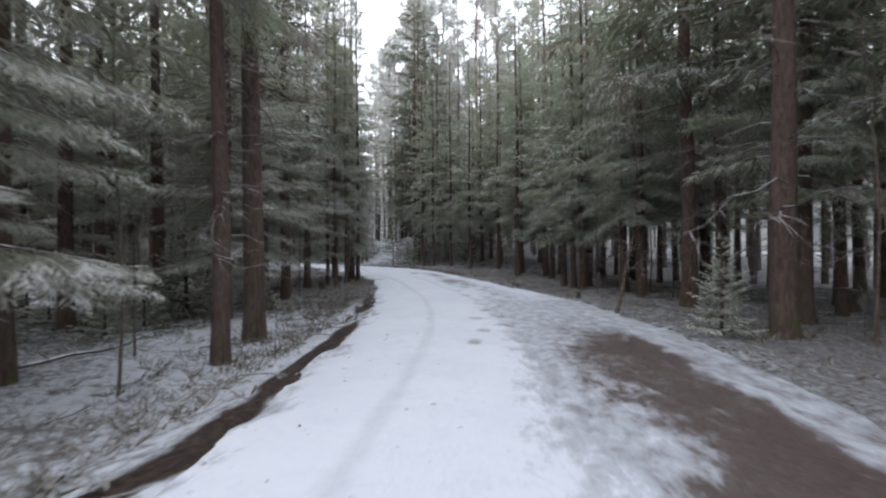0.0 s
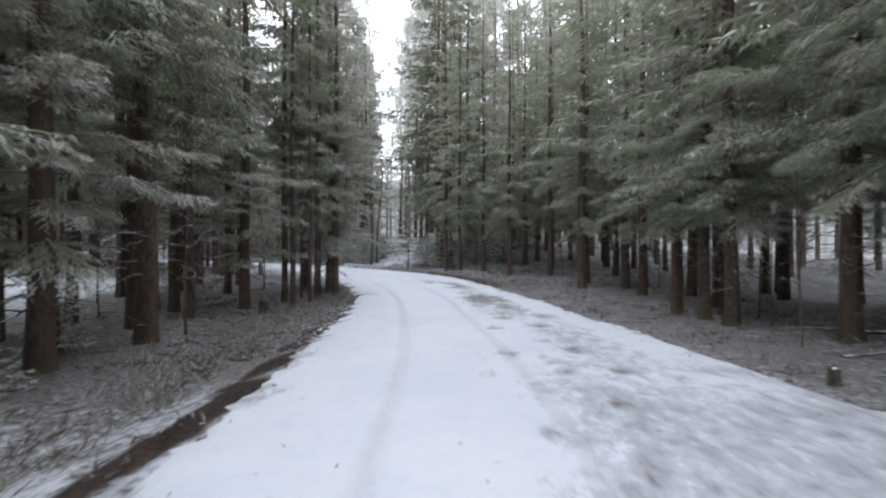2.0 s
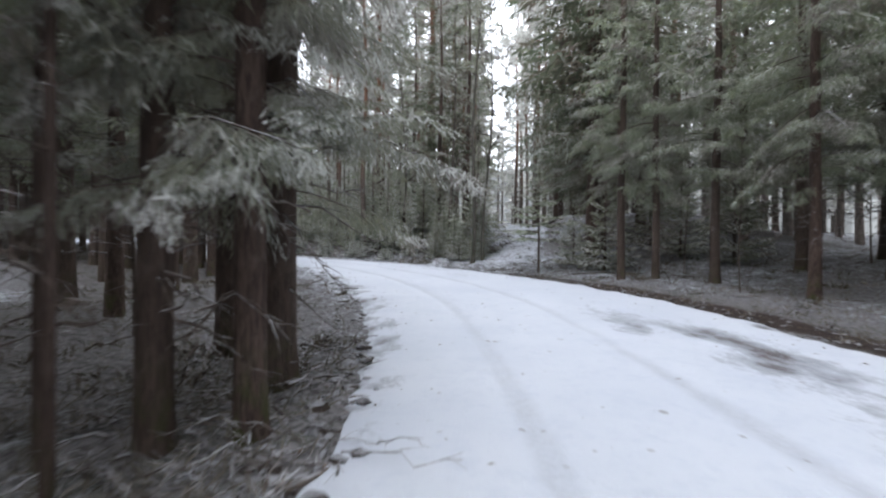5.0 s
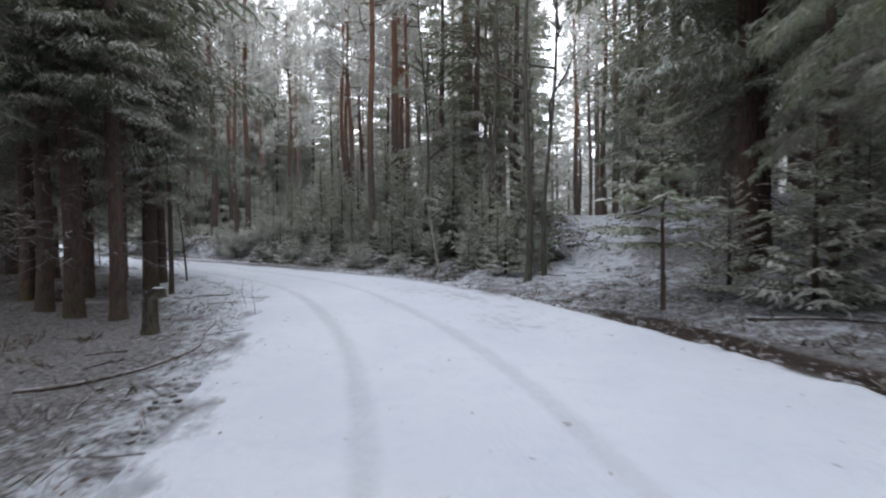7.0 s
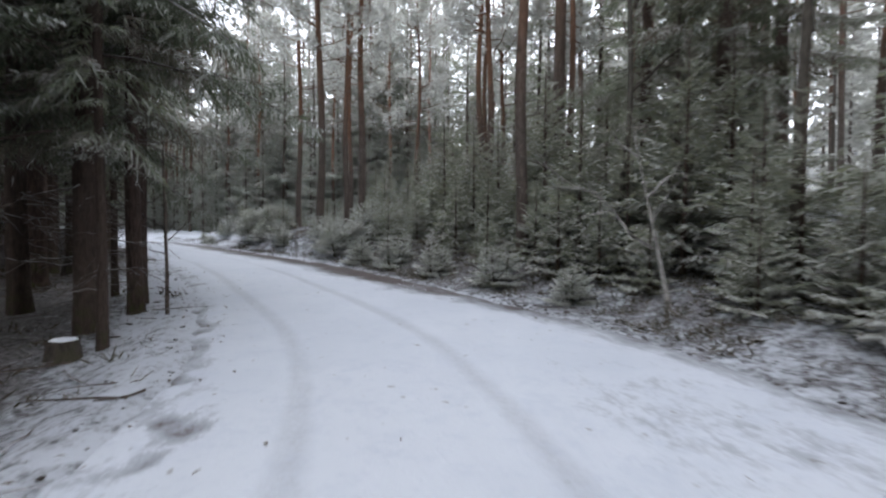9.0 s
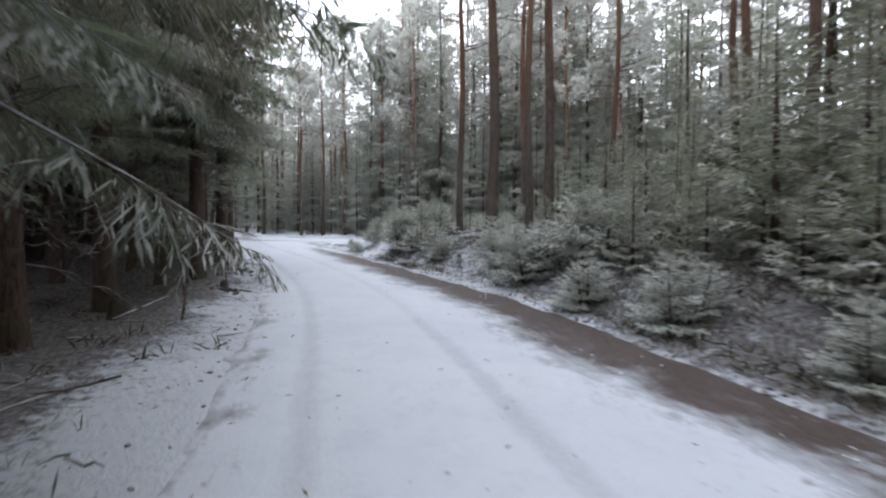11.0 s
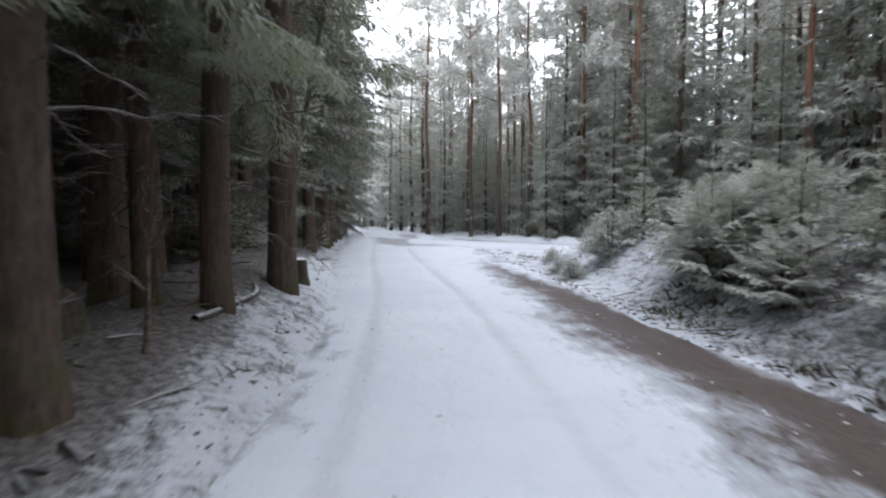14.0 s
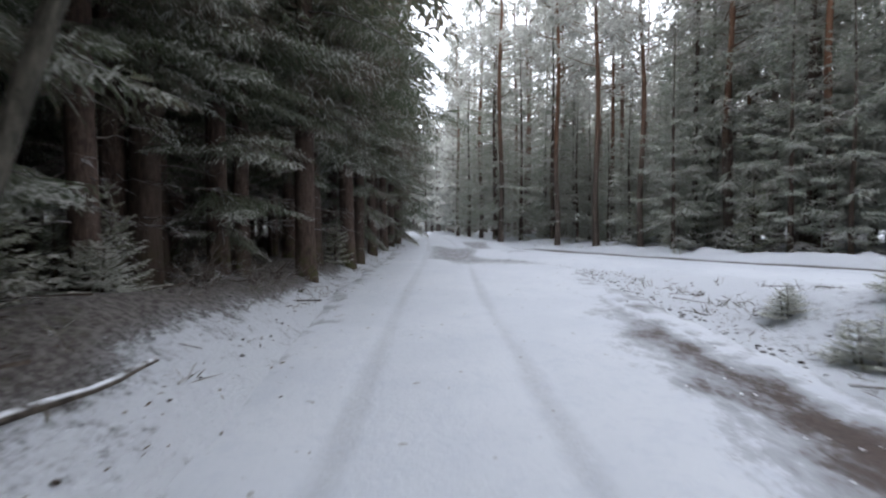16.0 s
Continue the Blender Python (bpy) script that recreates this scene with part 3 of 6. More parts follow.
class Heap:
    """Gathers pieces of quads for one mesh."""

    def __init__(self):
        self.v, self.q, self.m, self.t, self.count = [], [], [], [], 0

    def add(self, v, q, mat=0, tip=0.0):
        self.v.append(v)
        self.q.append(q + self.count)
        self.m.append(np.full(len(q), mat))
        self.t.append(np.broadcast_to(np.asarray(tip, float), (len(v),)))
        self.count += len(v)

    def mesh(self, name, mats, shade=False):
        return quad_mesh(name, np.vstack(self.v), np.vstack(self.q), mats, np.concatenate(self.m), {"tip": np.concatenate(self.t)}, shade)


def unit(v):
    return v / np.maximum(np.linalg.norm(v, axis=-1, keepdims=True), 1e-9)


def blades(p, d, length, width, rng, flat=0.45):
    """Lens-shaped blades from p along d; flat: how far they lie level."""
    n = len(p)
    up = np.stack([rng.normal(0, 1 - flat, n), rng.normal(0, 1 - flat, n), np.full(n, 0.8)], 1)
    w = unit(np.cross(d, up)) * np.asarray(width).reshape(-1, 1)
    L = np.asarray(length).reshape(-1, 1)
    sag = np.array([[0, 0, -0.06]]) * L
    v = np.stack([p, p + d * L * 0.42 + w, p + d * L + sag, p + d * L * 0.42 - w], 1).reshape(-1, 3)
    return v, np.arange(4 * n).reshape(n, 4)


def bough(rng, pairs, sprigs, droop, hang, fat):
    """One living branch of a spruce, one long, along +x: side twigs on both sides, each with sprigs."""
    u = np.linspace(0.16, 0.98, pairs)
    u = np.clip(np.r_[u, u + 0.5 / pairs] + rng.normal(0, 0.01, 2 * pairs), 0.1, 1)
    side = np.r_[np.ones(pairs), -np.ones(pairs)]
    axis_z = lambda t: 0.12 * t - droop * t**2 + 0.75 * droop * np.maximum(t - 0.55, 0) ** 1.5
    base = np.stack([u, 0.05 * np.sin(u * 5 + rng.uniform(0, 6)) * u, axis_z(u)], 1)
    ang = np.radians(rng.uniform(38, 62, len(u)))
    dirs = unit(np.stack([np.cos(ang), side * np.sin(ang), rng.uniform(-0.55, -0.08, len(u))], 1))
    size = (0.36 * (1 - u) ** 0.7 + 0.10) * rng.uniform(0.75, 1.2, len(u)) * (0.55 + 0.45 * np.minimum(u / 0.35, 1))
    P, D, L, T = [base], [dirs], [size], [0.35 + 0.5 * u]
    for k in range(sprigs):
        f = (k + 0.6) / (sprigs + 0.2)
        turn = np.radians(rng.uniform(30, 58, len(u))) * (1 if k % 2 else -1)
        c, s = np.cos(turn), np.sin(turn)
        d2 = np.stack([dirs[:, 0] * c - dirs[:, 1] * s, dirs[:, 0] * s + dirs[:, 1] * c, dirs[:, 2] + rng.uniform(-0.35, 0.1, len(u)) - hang * rng.uniform(0.2, 1.2, len(u))], 1)
        P.append(base + dirs * (size * f)[:, None])
        D.append(unit(d2))
        L.append(size * rng.uniform(0.30, 0.55, len(u)) * (1.15 - 0.5 * f))
        T.append(0.3 + 0.45 * u + 0.25 * f)
    tipn = 3
    P.append(np.repeat([[0.9, 0, axis_z(0.9)]], tipn, 0))
    D.append(unit(np.stack([np.ones(tipn), np.linspace(-0.5, 0.5, tipn), np.full(tipn, 0.02)], 1)))
    L.append(np.full(tipn, 0.14))
    T.append(np.ones(tipn))
    P, D, L, T = np.vstack(P), np.vstack(D), np.concatenate(L), np.concatenate(T)
    width = fat * (0.35 + 0.65 * rng.uniform(0.5, 1.2, len(P))) * np.clip(L / 0.16, 0.6, 1.3)
    v, q = blades(P, D, L, width, rng)
    t = np.linspace(0, 0.97, 6)
    wood, wq = tube(np.stack([t, 0 * t, axis_z(t)], 1), 0.010 * (1.15 - t), 3)
    return v, q, np.repeat(np.clip(T, 0, 1), 4), wood, wq


def fine_bough(rng, pairs, subs, needles_each, droop, hang, fat):
    """A living branch seen from close by: side twigs, twiglets on them and short sprays on those."""
    u = np.linspace(0.14, 0.98, pairs)
    u = np.clip(np.r_[u, u + 0.5 / pairs] + rng.normal(0, 0.012, 2 * pairs), 0.1, 1)
    side = np.r_[np.ones(pairs), -np.ones(pairs)]
    axis_z = lambda t: 0.12 * t - droop * t**2 + 0.75 * droop * np.maximum(t - 0.55, 0) ** 1.5
    base = np.stack([u, 0.05 * np.sin(u * 5 + rng.uniform(0, 6)) * u, axis_z(u)], 1)
    ang = np.radians(rng.uniform(36, 64, len(u)))
    dirs = unit(np.stack([np.cos(ang), side * np.sin(ang), rng.uniform(-0.55, -0.05, len(u))], 1))
    size = (0.34 * (1 - u) ** 0.7 + 0.09) * rng.uniform(0.6, 1.25, len(u)) * (0.5 + 0.5 * np.minimum(u / 0.35, 1))
    P, D, L, W, T = [base], [dirs], [size], [np.full(len(u), fat * 0.8)], [0.35 + 0.45 * u]
    for k in range(subs):
        f = (k + 0.7) / (subs + 0.3)
        turn = np.radians(rng.uniform(32, 60, len(u))) * (1 if k % 2 else -1)
        c, s = np.cos(turn), np.sin(turn)
        d2 = unit(np.stack([dirs[:, 0] * c - dirs[:, 1] * s, dirs[:, 0] * s + dirs[:, 1] * c, dirs[:, 2] + rng.uniform(-0.35, 0.1, len(u)) - hang * rng.uniform(0.2, 1.3, len(u))], 1))
        p2 = base + dirs * (size * f)[:, None]
        l2 = size * rng.uniform(0.28, 0.52, len(u)) * (1.15 - 0.5 * f)
        P.append(p2), D.append(d2), L.append(l2), W.append(np.full(len(u), fat * 0.75)), T.append(0.35 + 0.4 * u + 0.25 * f)
        for j in range(needles_each):
            g = (j + 0.6) / (needles_each + 0.2)
            turn = np.radians(rng.uniform(28, 55, len(u))) * (1 if j % 2 else -1)
            c, s = np.cos(turn), np.sin(turn)
            d3 = unit(np.stack([d2[:, 0] * c - d2[:, 1] * s, d2[:, 0] * s + d2[:, 1] * c, d2[:, 2] + rng.uniform(-0.3, 0.15, len(u))], 1))
            P.append(p2 + d2 * (l2 * g)[:, None]), D.append(d3)
            L.append(np.minimum(l2 * rng.uniform(0.3, 0.6, len(u)), 0.075)), W.append(np.full(len(u), fat * 0.7)), T.append(0.4 + 0.35 * u + 0.2 * f + 0.1 * g)
    tipn = 5
    P.append(np.repeat([[0.9, 0, axis_z(0.9)]], tipn, 0)), D.append(unit(np.stack([np.ones(tipn), np.linspace(-0.6, 0.6, tipn), np.full(tipn, 0.02)], 1)))
    L.append(np.full(tipn, 0.10)), W.append(np.full(tipn, fat)), T.append(np.ones(tipn))
    P, D, L, W, T = np.vstack(P), np.vstack(D), np.concatenate(L), np.concatenate(W), np.concatenate(T)
    v, q = blades(P, D, L, W * rng.uniform(0.7, 1.3, len(P)), rng)
    t = np.linspace(0, 0.97, 6)
    wood, wq = tube(np.stack([t, 0 * t, axis_z(t)], 1), 0.008 * (1.15 - t), 3)
    return v, q, np.repeat(np.clip(T, 0, 1), 4), wood, wq


def turned(v, az, tilt, scale):
    c, s = math.cos(tilt), math.sin(tilt)
    x, y, z = v[:, 0] * scale, v[:, 1] * scale, v[:, 2] * scale
    x, z = x * c - z * s, x * s + z * c
    ca, sa = math.cos(az), math.sin(az)
    return np.stack([x * ca - y * sa, x * sa + y * ca, z], 1)


def stem(rng, height, radius, sides, rings, lean=0.0, sway=0.05, flare=0.16, top=0.08):
    """Tapered trunk with a flared foot and slight bends; it starts below the ground."""
    t = np.r_[-0.02, np.linspace(0, 1, rings) ** 1.35]
    z = t * height
    ph = rng.uniform(0, 6, 4)
    x = lean * z + sway * np.sin(z * 0.5 + ph[0]) * np.minimum(z / 3, 1)
    y = sway * np.sin(z * 0.42 + ph[1]) * np.minimum(z / 3, 1)
    r = radius * ((1 - t) * (1 - top) + top) * (1 + flare * np.exp(-np.maximum(z, 0) / 0.22))
    a = np.arange(sides) / sides * 2 * np.pi
    lobes = 1 + (0.07 + 0.12 * np.exp(-np.maximum(z, 0) / 0.3))[:, None] * np.sin(a[None] * 3 + ph[2]) * 0.6 + 0.05 * np.sin(a[None] * 5 + ph[3] + z[:, None])
    v, q = tube(np.stack([x, y, z], 1), r[:, None] * lobes, sides)
    spine = lambda h: np.array([np.interp(h, z, x), np.interp(h, z, y), h])
    thick = lambda h: float(np.interp(h, z, r))
    return v, q, spine, thick


def bare_branch(rng, length, thick, forks, droop=0.25):
    """A dead or leafless branch along +x with side twigs."""
    h = Heap()
    n = 7
    t = np.linspace(0, 1, n)
    kink = np.cumsum(rng.normal(0, 0.05, (n, 2)), axis=0) * length
    p = np.stack([t * length, kink[:, 0], 0.1 * length * t - droop * length * t**2 + kink[:, 1]], 1)
    h.add(*tube(p, thick * (1.05 - 0.85 * t), 4))
    for _ in range(forks):
        f = rng.uniform(0.25, 0.95)
        o = np.array([np.interp(f, t, p[:, i]) for i in range(3)])
        l2 = length * rng.uniform(0.15, 0.42) * (1.1 - 0.5 * f)
        d = unit(np.array([1.0, rng.choice([-1, 1]) * rng.uniform(0.4, 1.1), rng.uniform(-0.6, 0.3)]))
        tt = np.linspace(0, 1, 4)[:, None]
        q = o + d * l2 * tt + np.array([0, 0, -0.15]) * l2 * tt**2 + rng.normal(0, 0.02, (4, 3)) * l2 * tt
        h.add(*tube(q, thick * 0.5 * (1.05 - 0.8 * tt[:, 0]), 3))
    return np.vstack(h.v), np.vstack(h.q)


def spruce_meshes(seed, height, radius, crown, reach, detail, droop=0.30, hang=0.35, dead=14, mat=None, ring0=4):
    """Trunk, crown and dead lower branches. crown: height of the lowest living boughs; detail: 0 far, 1 middle, 2 near, 3 beside the road."""
    rng = np.random.default_rng(seed)
    tv, tq, spine, thick = stem(rng, height, radius, (6, 8, 12, 12)[detail], (7, 10, 16, 16)[detail])
    trunk = Heap()
    trunk.add(tv, tq)
    if detail == 3:
        near = [fine_bough(rng, 15, 7, 4, droop, hang, 0.0145 / reach) for _ in range(4)]
    else:
        near = [bough(rng, *(((4, 2), (10, 3), (18, 8))[detail]), droop, hang, (0.055, 0.0155, 0.0066)[detail]) for _ in range(4)]
    close, detail = (max(6.2, crown + 2.6) if detail == 3 else 7.5), min(detail, 2)
    rough = [bough(rng, *((6, 2, droop, hang, 0.030) if detail < 2 else (9, 3, droop, hang, 0.018))) for _ in range(3)]
    leaf = Heap()
    z = crown
    while z < height * 0.985:
        f = (z - crown) / (height - crown)
        ring = ring0 if f < 0.75 else 4
        spread = reach * min(1.0, (1 - f) ** 0.58 * 1.02 + 0.04)
        if f < 0.12:
            spread *= 0.72 + 0.28 * f / 0.12
        a0 = rng.uniform(0, 6.3)
        for i in range(ring):
            if rng.random() < (0.08 if z < 8.5 or mat == M_FULL else 0.15):
                continue
            az = a0 + i * 2 * np.pi / ring + rng.normal(0, 0.28)
            v, q, tip, wood, wq = (near if z < close else rough)[rng.integers(3)]
            size = spread * rng.uniform(0.5, 1.2)
            tilt = math.radians(8 + 38 * f) * rng.uniform(0.4, 1.2) - math.radians(8) * (1 - f) + rng.normal(0, 0.16)
            o = spine(z + rng.uniform(-0.42, 0.42))
            leaf.add(turned(v, az, tilt, size) + o, q, 0, tip)
            if detail == 2 and z < close:
                leaf.add(turned(wood, az, tilt, size) + o, wq, 1)
        z += (0.62, 0.50, 0.42)[detail] * (1.0 if f < 0.6 else 1.25) * rng.uniform(0.8, 1.2)
    meshes = [("trunk", trunk.mesh("trunk", [M_BARK], True)), ("crown", leaf.mesh("crown", [mat or M_NEEDLE, M_TWIG]))]
    if dead:
        bare = Heap()
        for i in range(dead):
            h = max(1.1, crown * rng.uniform(0.3, 1.1))
            v, q = bare_branch(rng, rng.uniform(0.5, 1.6) if crown < 6 else rng.uniform(0.8, 2.7), 0.013, (0, 3, 7)[detail], rng.uniform(0.1, 0.4))
            az = rng.uniform(0, 6.3)
            o = spine(h) + np.array([math.cos(az), math.sin(az), 0]) * thick(h) * 0.7
            bare.add(turned(v, az, rng.uniform(-0.35, 0.2), 1.0) + o, q, 0)
        meshes.append(("dead_wood", bare.mesh("dead_wood", [M_TWIG])))
    return meshes


def pine_meshes(seed, height, radius, crown, detail):
    """Tall Scots pine: bare stem, open crown of tufts."""
    rng = np.random.default_rng(seed)
    tv, tq, spine, thick = stem(rng, height, radius, (6, 10)[detail], (8, 14)[detail], sway=0.10, flare=0.12, top=0.22)
    trunk = Heap()
    trunk.add(tv, tq)
    leaf = Heap()
    for i in range((38, 52)[detail]):
        f = rng.uniform(0, 1) ** 0.9
        h = crown + f * (height - crown)
        az = rng.uniform(0, 6.3)
        reach = (2.6 * (1 - f) ** 0.6 + 0.5) * rng.uniform(0.6, 1.15)
        n = 5
        t = np.linspace(0, 1, n)
        limb = np.stack([t * reach, 0.12 * reach * np.sin(3 * t + az), (0.15 + 0.5 * f) * reach * t + 0.15 * reach * t**2], 1)
        o = spine(h)
        leaf.add(*tube(turned(limb, az, 0, 1) + o, 0.035 * (1.1 - t), 3), 1)
        for c in range((3, 4)[detail]):
            g = rng.uniform(0.45, 1.0)
            at = np.array([np.interp(g, t, limb[:, j]) for j in range(3)]) + rng.normal(0, 0.16, 3)
            m = (12, 20)[detail]
            d = unit(rng.normal(0, 1, (m, 3)) + np.array([0.5, 0, 0.45]))
            p = at + d * rng.uniform(0.02, 0.25, (m, 1))
            v, q = blades(p, d, rng.uniform(0.25, 0.55, m), np.full(m, (0.085, 0.055)[detail]), rng, 0.4)
            leaf.add(turned(v, az, 0, 1) + o, q, 0, 0.8)
    bare = Heap()
    for i in range((4, 9)[detail]):
        h = rng.uniform(0.25, 1.0) * crown
        v, q = bare_branch(rng, rng.uniform(0.3, 1.6), 0.022, 2, 0.1)
        az = rng.uniform(0, 6.3)
        bare.add(turned(v, az, rng.uniform(-0.2, 0.4), 1.0) + spine(h), q, 0)
    # far stems take the bark that has haze in its colour
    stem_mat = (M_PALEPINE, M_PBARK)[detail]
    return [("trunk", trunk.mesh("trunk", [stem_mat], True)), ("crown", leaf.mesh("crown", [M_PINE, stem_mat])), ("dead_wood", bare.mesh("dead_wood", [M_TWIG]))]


def young_meshes(seed, height, detail=1):
    """Young spruce, living boughs down to the ground."""
    rng = np.random.default_rng(seed)
    tv, tq, spine, thick = stem(rng, height, 0.018 + 0.012 * height, 6, 7, sway=0.03, flare=0.1)
    trunk = Heap()
    trunk.add(tv, tq)
    kinds = [bough(rng, (6, 8)[detail], (2, 3)[detail], 0.14, 0.2, (0.04, 0.028)[detail]) for _ in range(4)]
    leaf = Heap()
    z = 0.06 * height
    while z < height * 0.99:
        f = z / height
        reach = (0.40 * height ** 0.75) * (1 - f) ** 0.85 + 0.10
        a0 = rng.uniform(0, 6.3)
        for i in range(8 if f < 0.7 else 5):
            az = a0 + i * 2 * np.pi / 8 + rng.normal(0, 0.25)
            v, q, tip, wood, wq = kinds[rng.integers(4)]
            size, tilt = reach * rng.uniform(0.7, 1.2), math.radians(6 + 40 * f) * rng.uniform(0.5, 1.2)
            o = spine(z + rng.uniform(-0.05, 0.05))
            leaf.add(turned(v, az, tilt, size) + o, q, 0, tip)
            if i % 2:
                leaf.add(turned(wood, az, tilt, size) + o, wq, 1)
        z += 0.085 * height ** 0.55 * 1.35 * rng.uniform(0.8, 1.2)
    return [("trunk", trunk.mesh("trunk", [M_BARK], True)), ("crown", leaf.mesh("crown", [M_YOUNG, M_TWIG]))]


def bush_meshes(seed, height, wide):
    """Low bushy young spruce, broader than high, laden with snow."""
    rng = np.random.default_rng(seed)
    leaf, stems = Heap(), Heap()
    kinds = [bough(rng, 8, 3, 0.10, 0.08, 0.028) for _ in range(4)]
    for k in range(4):
        ox, oy = rng.normal(0, wide * 0.28, 2)
        top = height * rng.uniform(0.65, 1.0)
        t = np.linspace(-0.05, 1, 5)
        stems.add(*tube(np.stack([ox * (0.6 + 0.4 * t), oy * (0.6 + 0.4 * t), t * top], 1), 0.03 * (1.1 - t), 5))
        z = 0.08
        while z < top:
            f = z / top
            for i in range(7):
                v, q, tip, wood, wq = kinds[rng.integers(4)]
                size = wide * (0.62 * (1 - f) ** 0.8 + 0.12) * rng.uniform(0.7, 1.15)
                leaf.add(turned(v, rng.uniform(0, 6.3), 0.12 + 0.6 * f, size) + np.array([ox * (0.6 + 0.4 * f), oy * (0.6 + 0.4 * f), z]), q, 0, tip)
            z += 0.17
    return [("stem", stems.mesh("stem", [M_BARK], True)), ("crown", leaf.mesh("crown", [M_BUSH]))]


def bare_tree_meshes(seed, height, radius, mat, lean=0.0, limbs=14):
    """Leafless broad-leaved tree."""
    rng = np.random.default_rng(seed)
    tv, tq, spine, thick = stem(rng, height, radius, 9, 14, lean=lean, sway=0.14, flare=0.25, top=0.15)
    trunk = Heap()
    trunk.add(tv, tq)
    bare = Heap()
    for i in range(limbs):
        h = height * rng.uniform(0.3, 0.98)
        v, q = bare_branch(rng, rng.uniform(0.8, 3.0) * (1.2 - h / height), 0.02 + 0.35 * thick(h), 7, -0.15)
        bare.add(turned(v, rng.uniform(0, 6.3), rng.uniform(0.3, 0.9), 1.0) + spine(h), q, 0)
    return [("trunk", trunk.mesh("trunk", [mat], True)), ("bare_crown", bare.mesh("bare_crown", [mat]))]


def as_tree(name, meshes, label, category="tree", group=""):
    ob = new(name)
    ob.empty_display_size = 0.3
    for n, me in meshes:
        part(n, me, ob)
    return tagged(ob, label, category, group)


def plant(proto, x, y, turn, size=1.0, tall=1.0, sink=0.05, lean=0.0):
    """A copy of a tree at a place of the plan; size: its girth, tall: its height."""
    ob = copy_thing(proto, pose(x, y, height_at(x, y) - sink, lean, 0, turn))
    ob.scale = (size, size, tall)
    return ob


GR = "trees of the forest"
STOCK = {}
for i in range(3):
    STOCK["edge%d" % i] = as_tree("spruce", spruce_meshes(10 + i, 19, 0.19, 1.7 + 0.3 * i, 2.5, 3, 0.36, 0.5, 12, M_RIME), "spruce with rimed boughs hanging low beside the road", group=GR)
for i in range(3):
    STOCK["near%d" % i] = as_tree("spruce", spruce_meshes(20 + i, 20, 0.19, 2.9 + 0.45 * i, 2.7, 3, 0.40, 0.75, 28), "tall spruce with bare lower trunk and dead twigs", group=GR)
for i in range(3):
    STOCK["bare%d" % i] = as_tree("spruce", spruce_meshes(26 + i, 21, 0.19, 6.8 + 0.8 * i, 2.7, 2, 0.42, 0.8, 44), "spruce with long bare trunk and drooping dead branches", group=GR)
for i in range(3):
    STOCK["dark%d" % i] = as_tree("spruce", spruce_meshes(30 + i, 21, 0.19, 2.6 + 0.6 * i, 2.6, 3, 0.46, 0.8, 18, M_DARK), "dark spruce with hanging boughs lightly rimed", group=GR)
for i in range(3):
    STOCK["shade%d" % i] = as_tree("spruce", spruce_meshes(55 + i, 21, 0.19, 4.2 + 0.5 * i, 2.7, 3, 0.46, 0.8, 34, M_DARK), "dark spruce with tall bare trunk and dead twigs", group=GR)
for i in range(2):
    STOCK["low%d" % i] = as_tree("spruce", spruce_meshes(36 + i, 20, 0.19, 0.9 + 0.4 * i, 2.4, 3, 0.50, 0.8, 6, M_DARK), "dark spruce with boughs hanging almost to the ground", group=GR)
for i in range(2):
    STOCK["wide%d" % i] = as_tree("spruce", spruce_meshes(46 + i, 23, 0.21, 3.5 + 0.7 * i, 4.0, 3, 0.40, 0.9, 12, M_DARK), "old spruce with long boughs hanging over the road", group=GR)
for i in range(4):
    STOCK["far%d" % i] = as_tree("spruce", spruce_meshes(40 + i, 19 + i, 0.15, 3.4 + 0.6 * i, 2.3, 1, 0.40, 0.8, 14), "slender spruce deep in the dense forest", group=GR)
for i in range(3):
    STOCK["full%d" % i] = as_tree("spruce", spruce_meshes(50 + i, 13 + 3 * i, 0.14, 0.4 + 0.4 * i, 2.3, 1, 0.30, 0.7, 0, M_FULL, 6), "dense spruce paled by rime and painted haze, boughs down to the ground", group=GR)
for i in range(3):
    STOCK["pine%d" % i] = as_tree("pine", pine_meshes(60 + i, 21 + i, 0.19, 7.8 + i, 1), "tall pine with reddish upper trunk and open crown", group=GR)
for i in range(2):
    STOCK["farpine%d" % i] = as_tree("pine", pine_meshes(65 + i, 21 + 2 * i, 0.17, 8.5, 0), "slim distant pine with reddish trunk, haze in its colour", group=GR)
for i in range(4):
    STOCK["young%d" % i] = as_tree("young_spruce", young_meshes(70 + i, (1.3, 2.2, 3.2, 4.4)[i]), "young spruce dusted with snow, boughs to the ground", group="young spruces")
for i in range(2):
    STOCK["bush%d" % i] = as_tree("spruce_bush", bush_meshes(76 + i, 1.2 + 0.4 * i, 1.0 + 0.25 * i), "low bushy spruce laden with snow on the bank", "bush", "bushes on the bank")
for i in range(2):
    STOCK["pole%d" % i] = as_tree("sapling", bare_tree_meshes(80 + i, 6 + 2 * i, 0.035, M_TWIG, 0.03, 8), "thin leafless sapling in the undergrowth", group="saplings")

rng = np.random.default_rng(5)
PLACED, DEEP = [], []


def stand(kind, x, y, dia=None, size=1.0, tall=None):
    """dia: thickness of the trunk in metres, or size: a factor."""
    k = dia / 0.38 if dia else size
    PLACED.append((x, y))
    return plant(STOCK[kind], x, y, float(rng.uniform(0, 360)), k, tall or (max(0.8, min(1.1, k)) if dia else size))


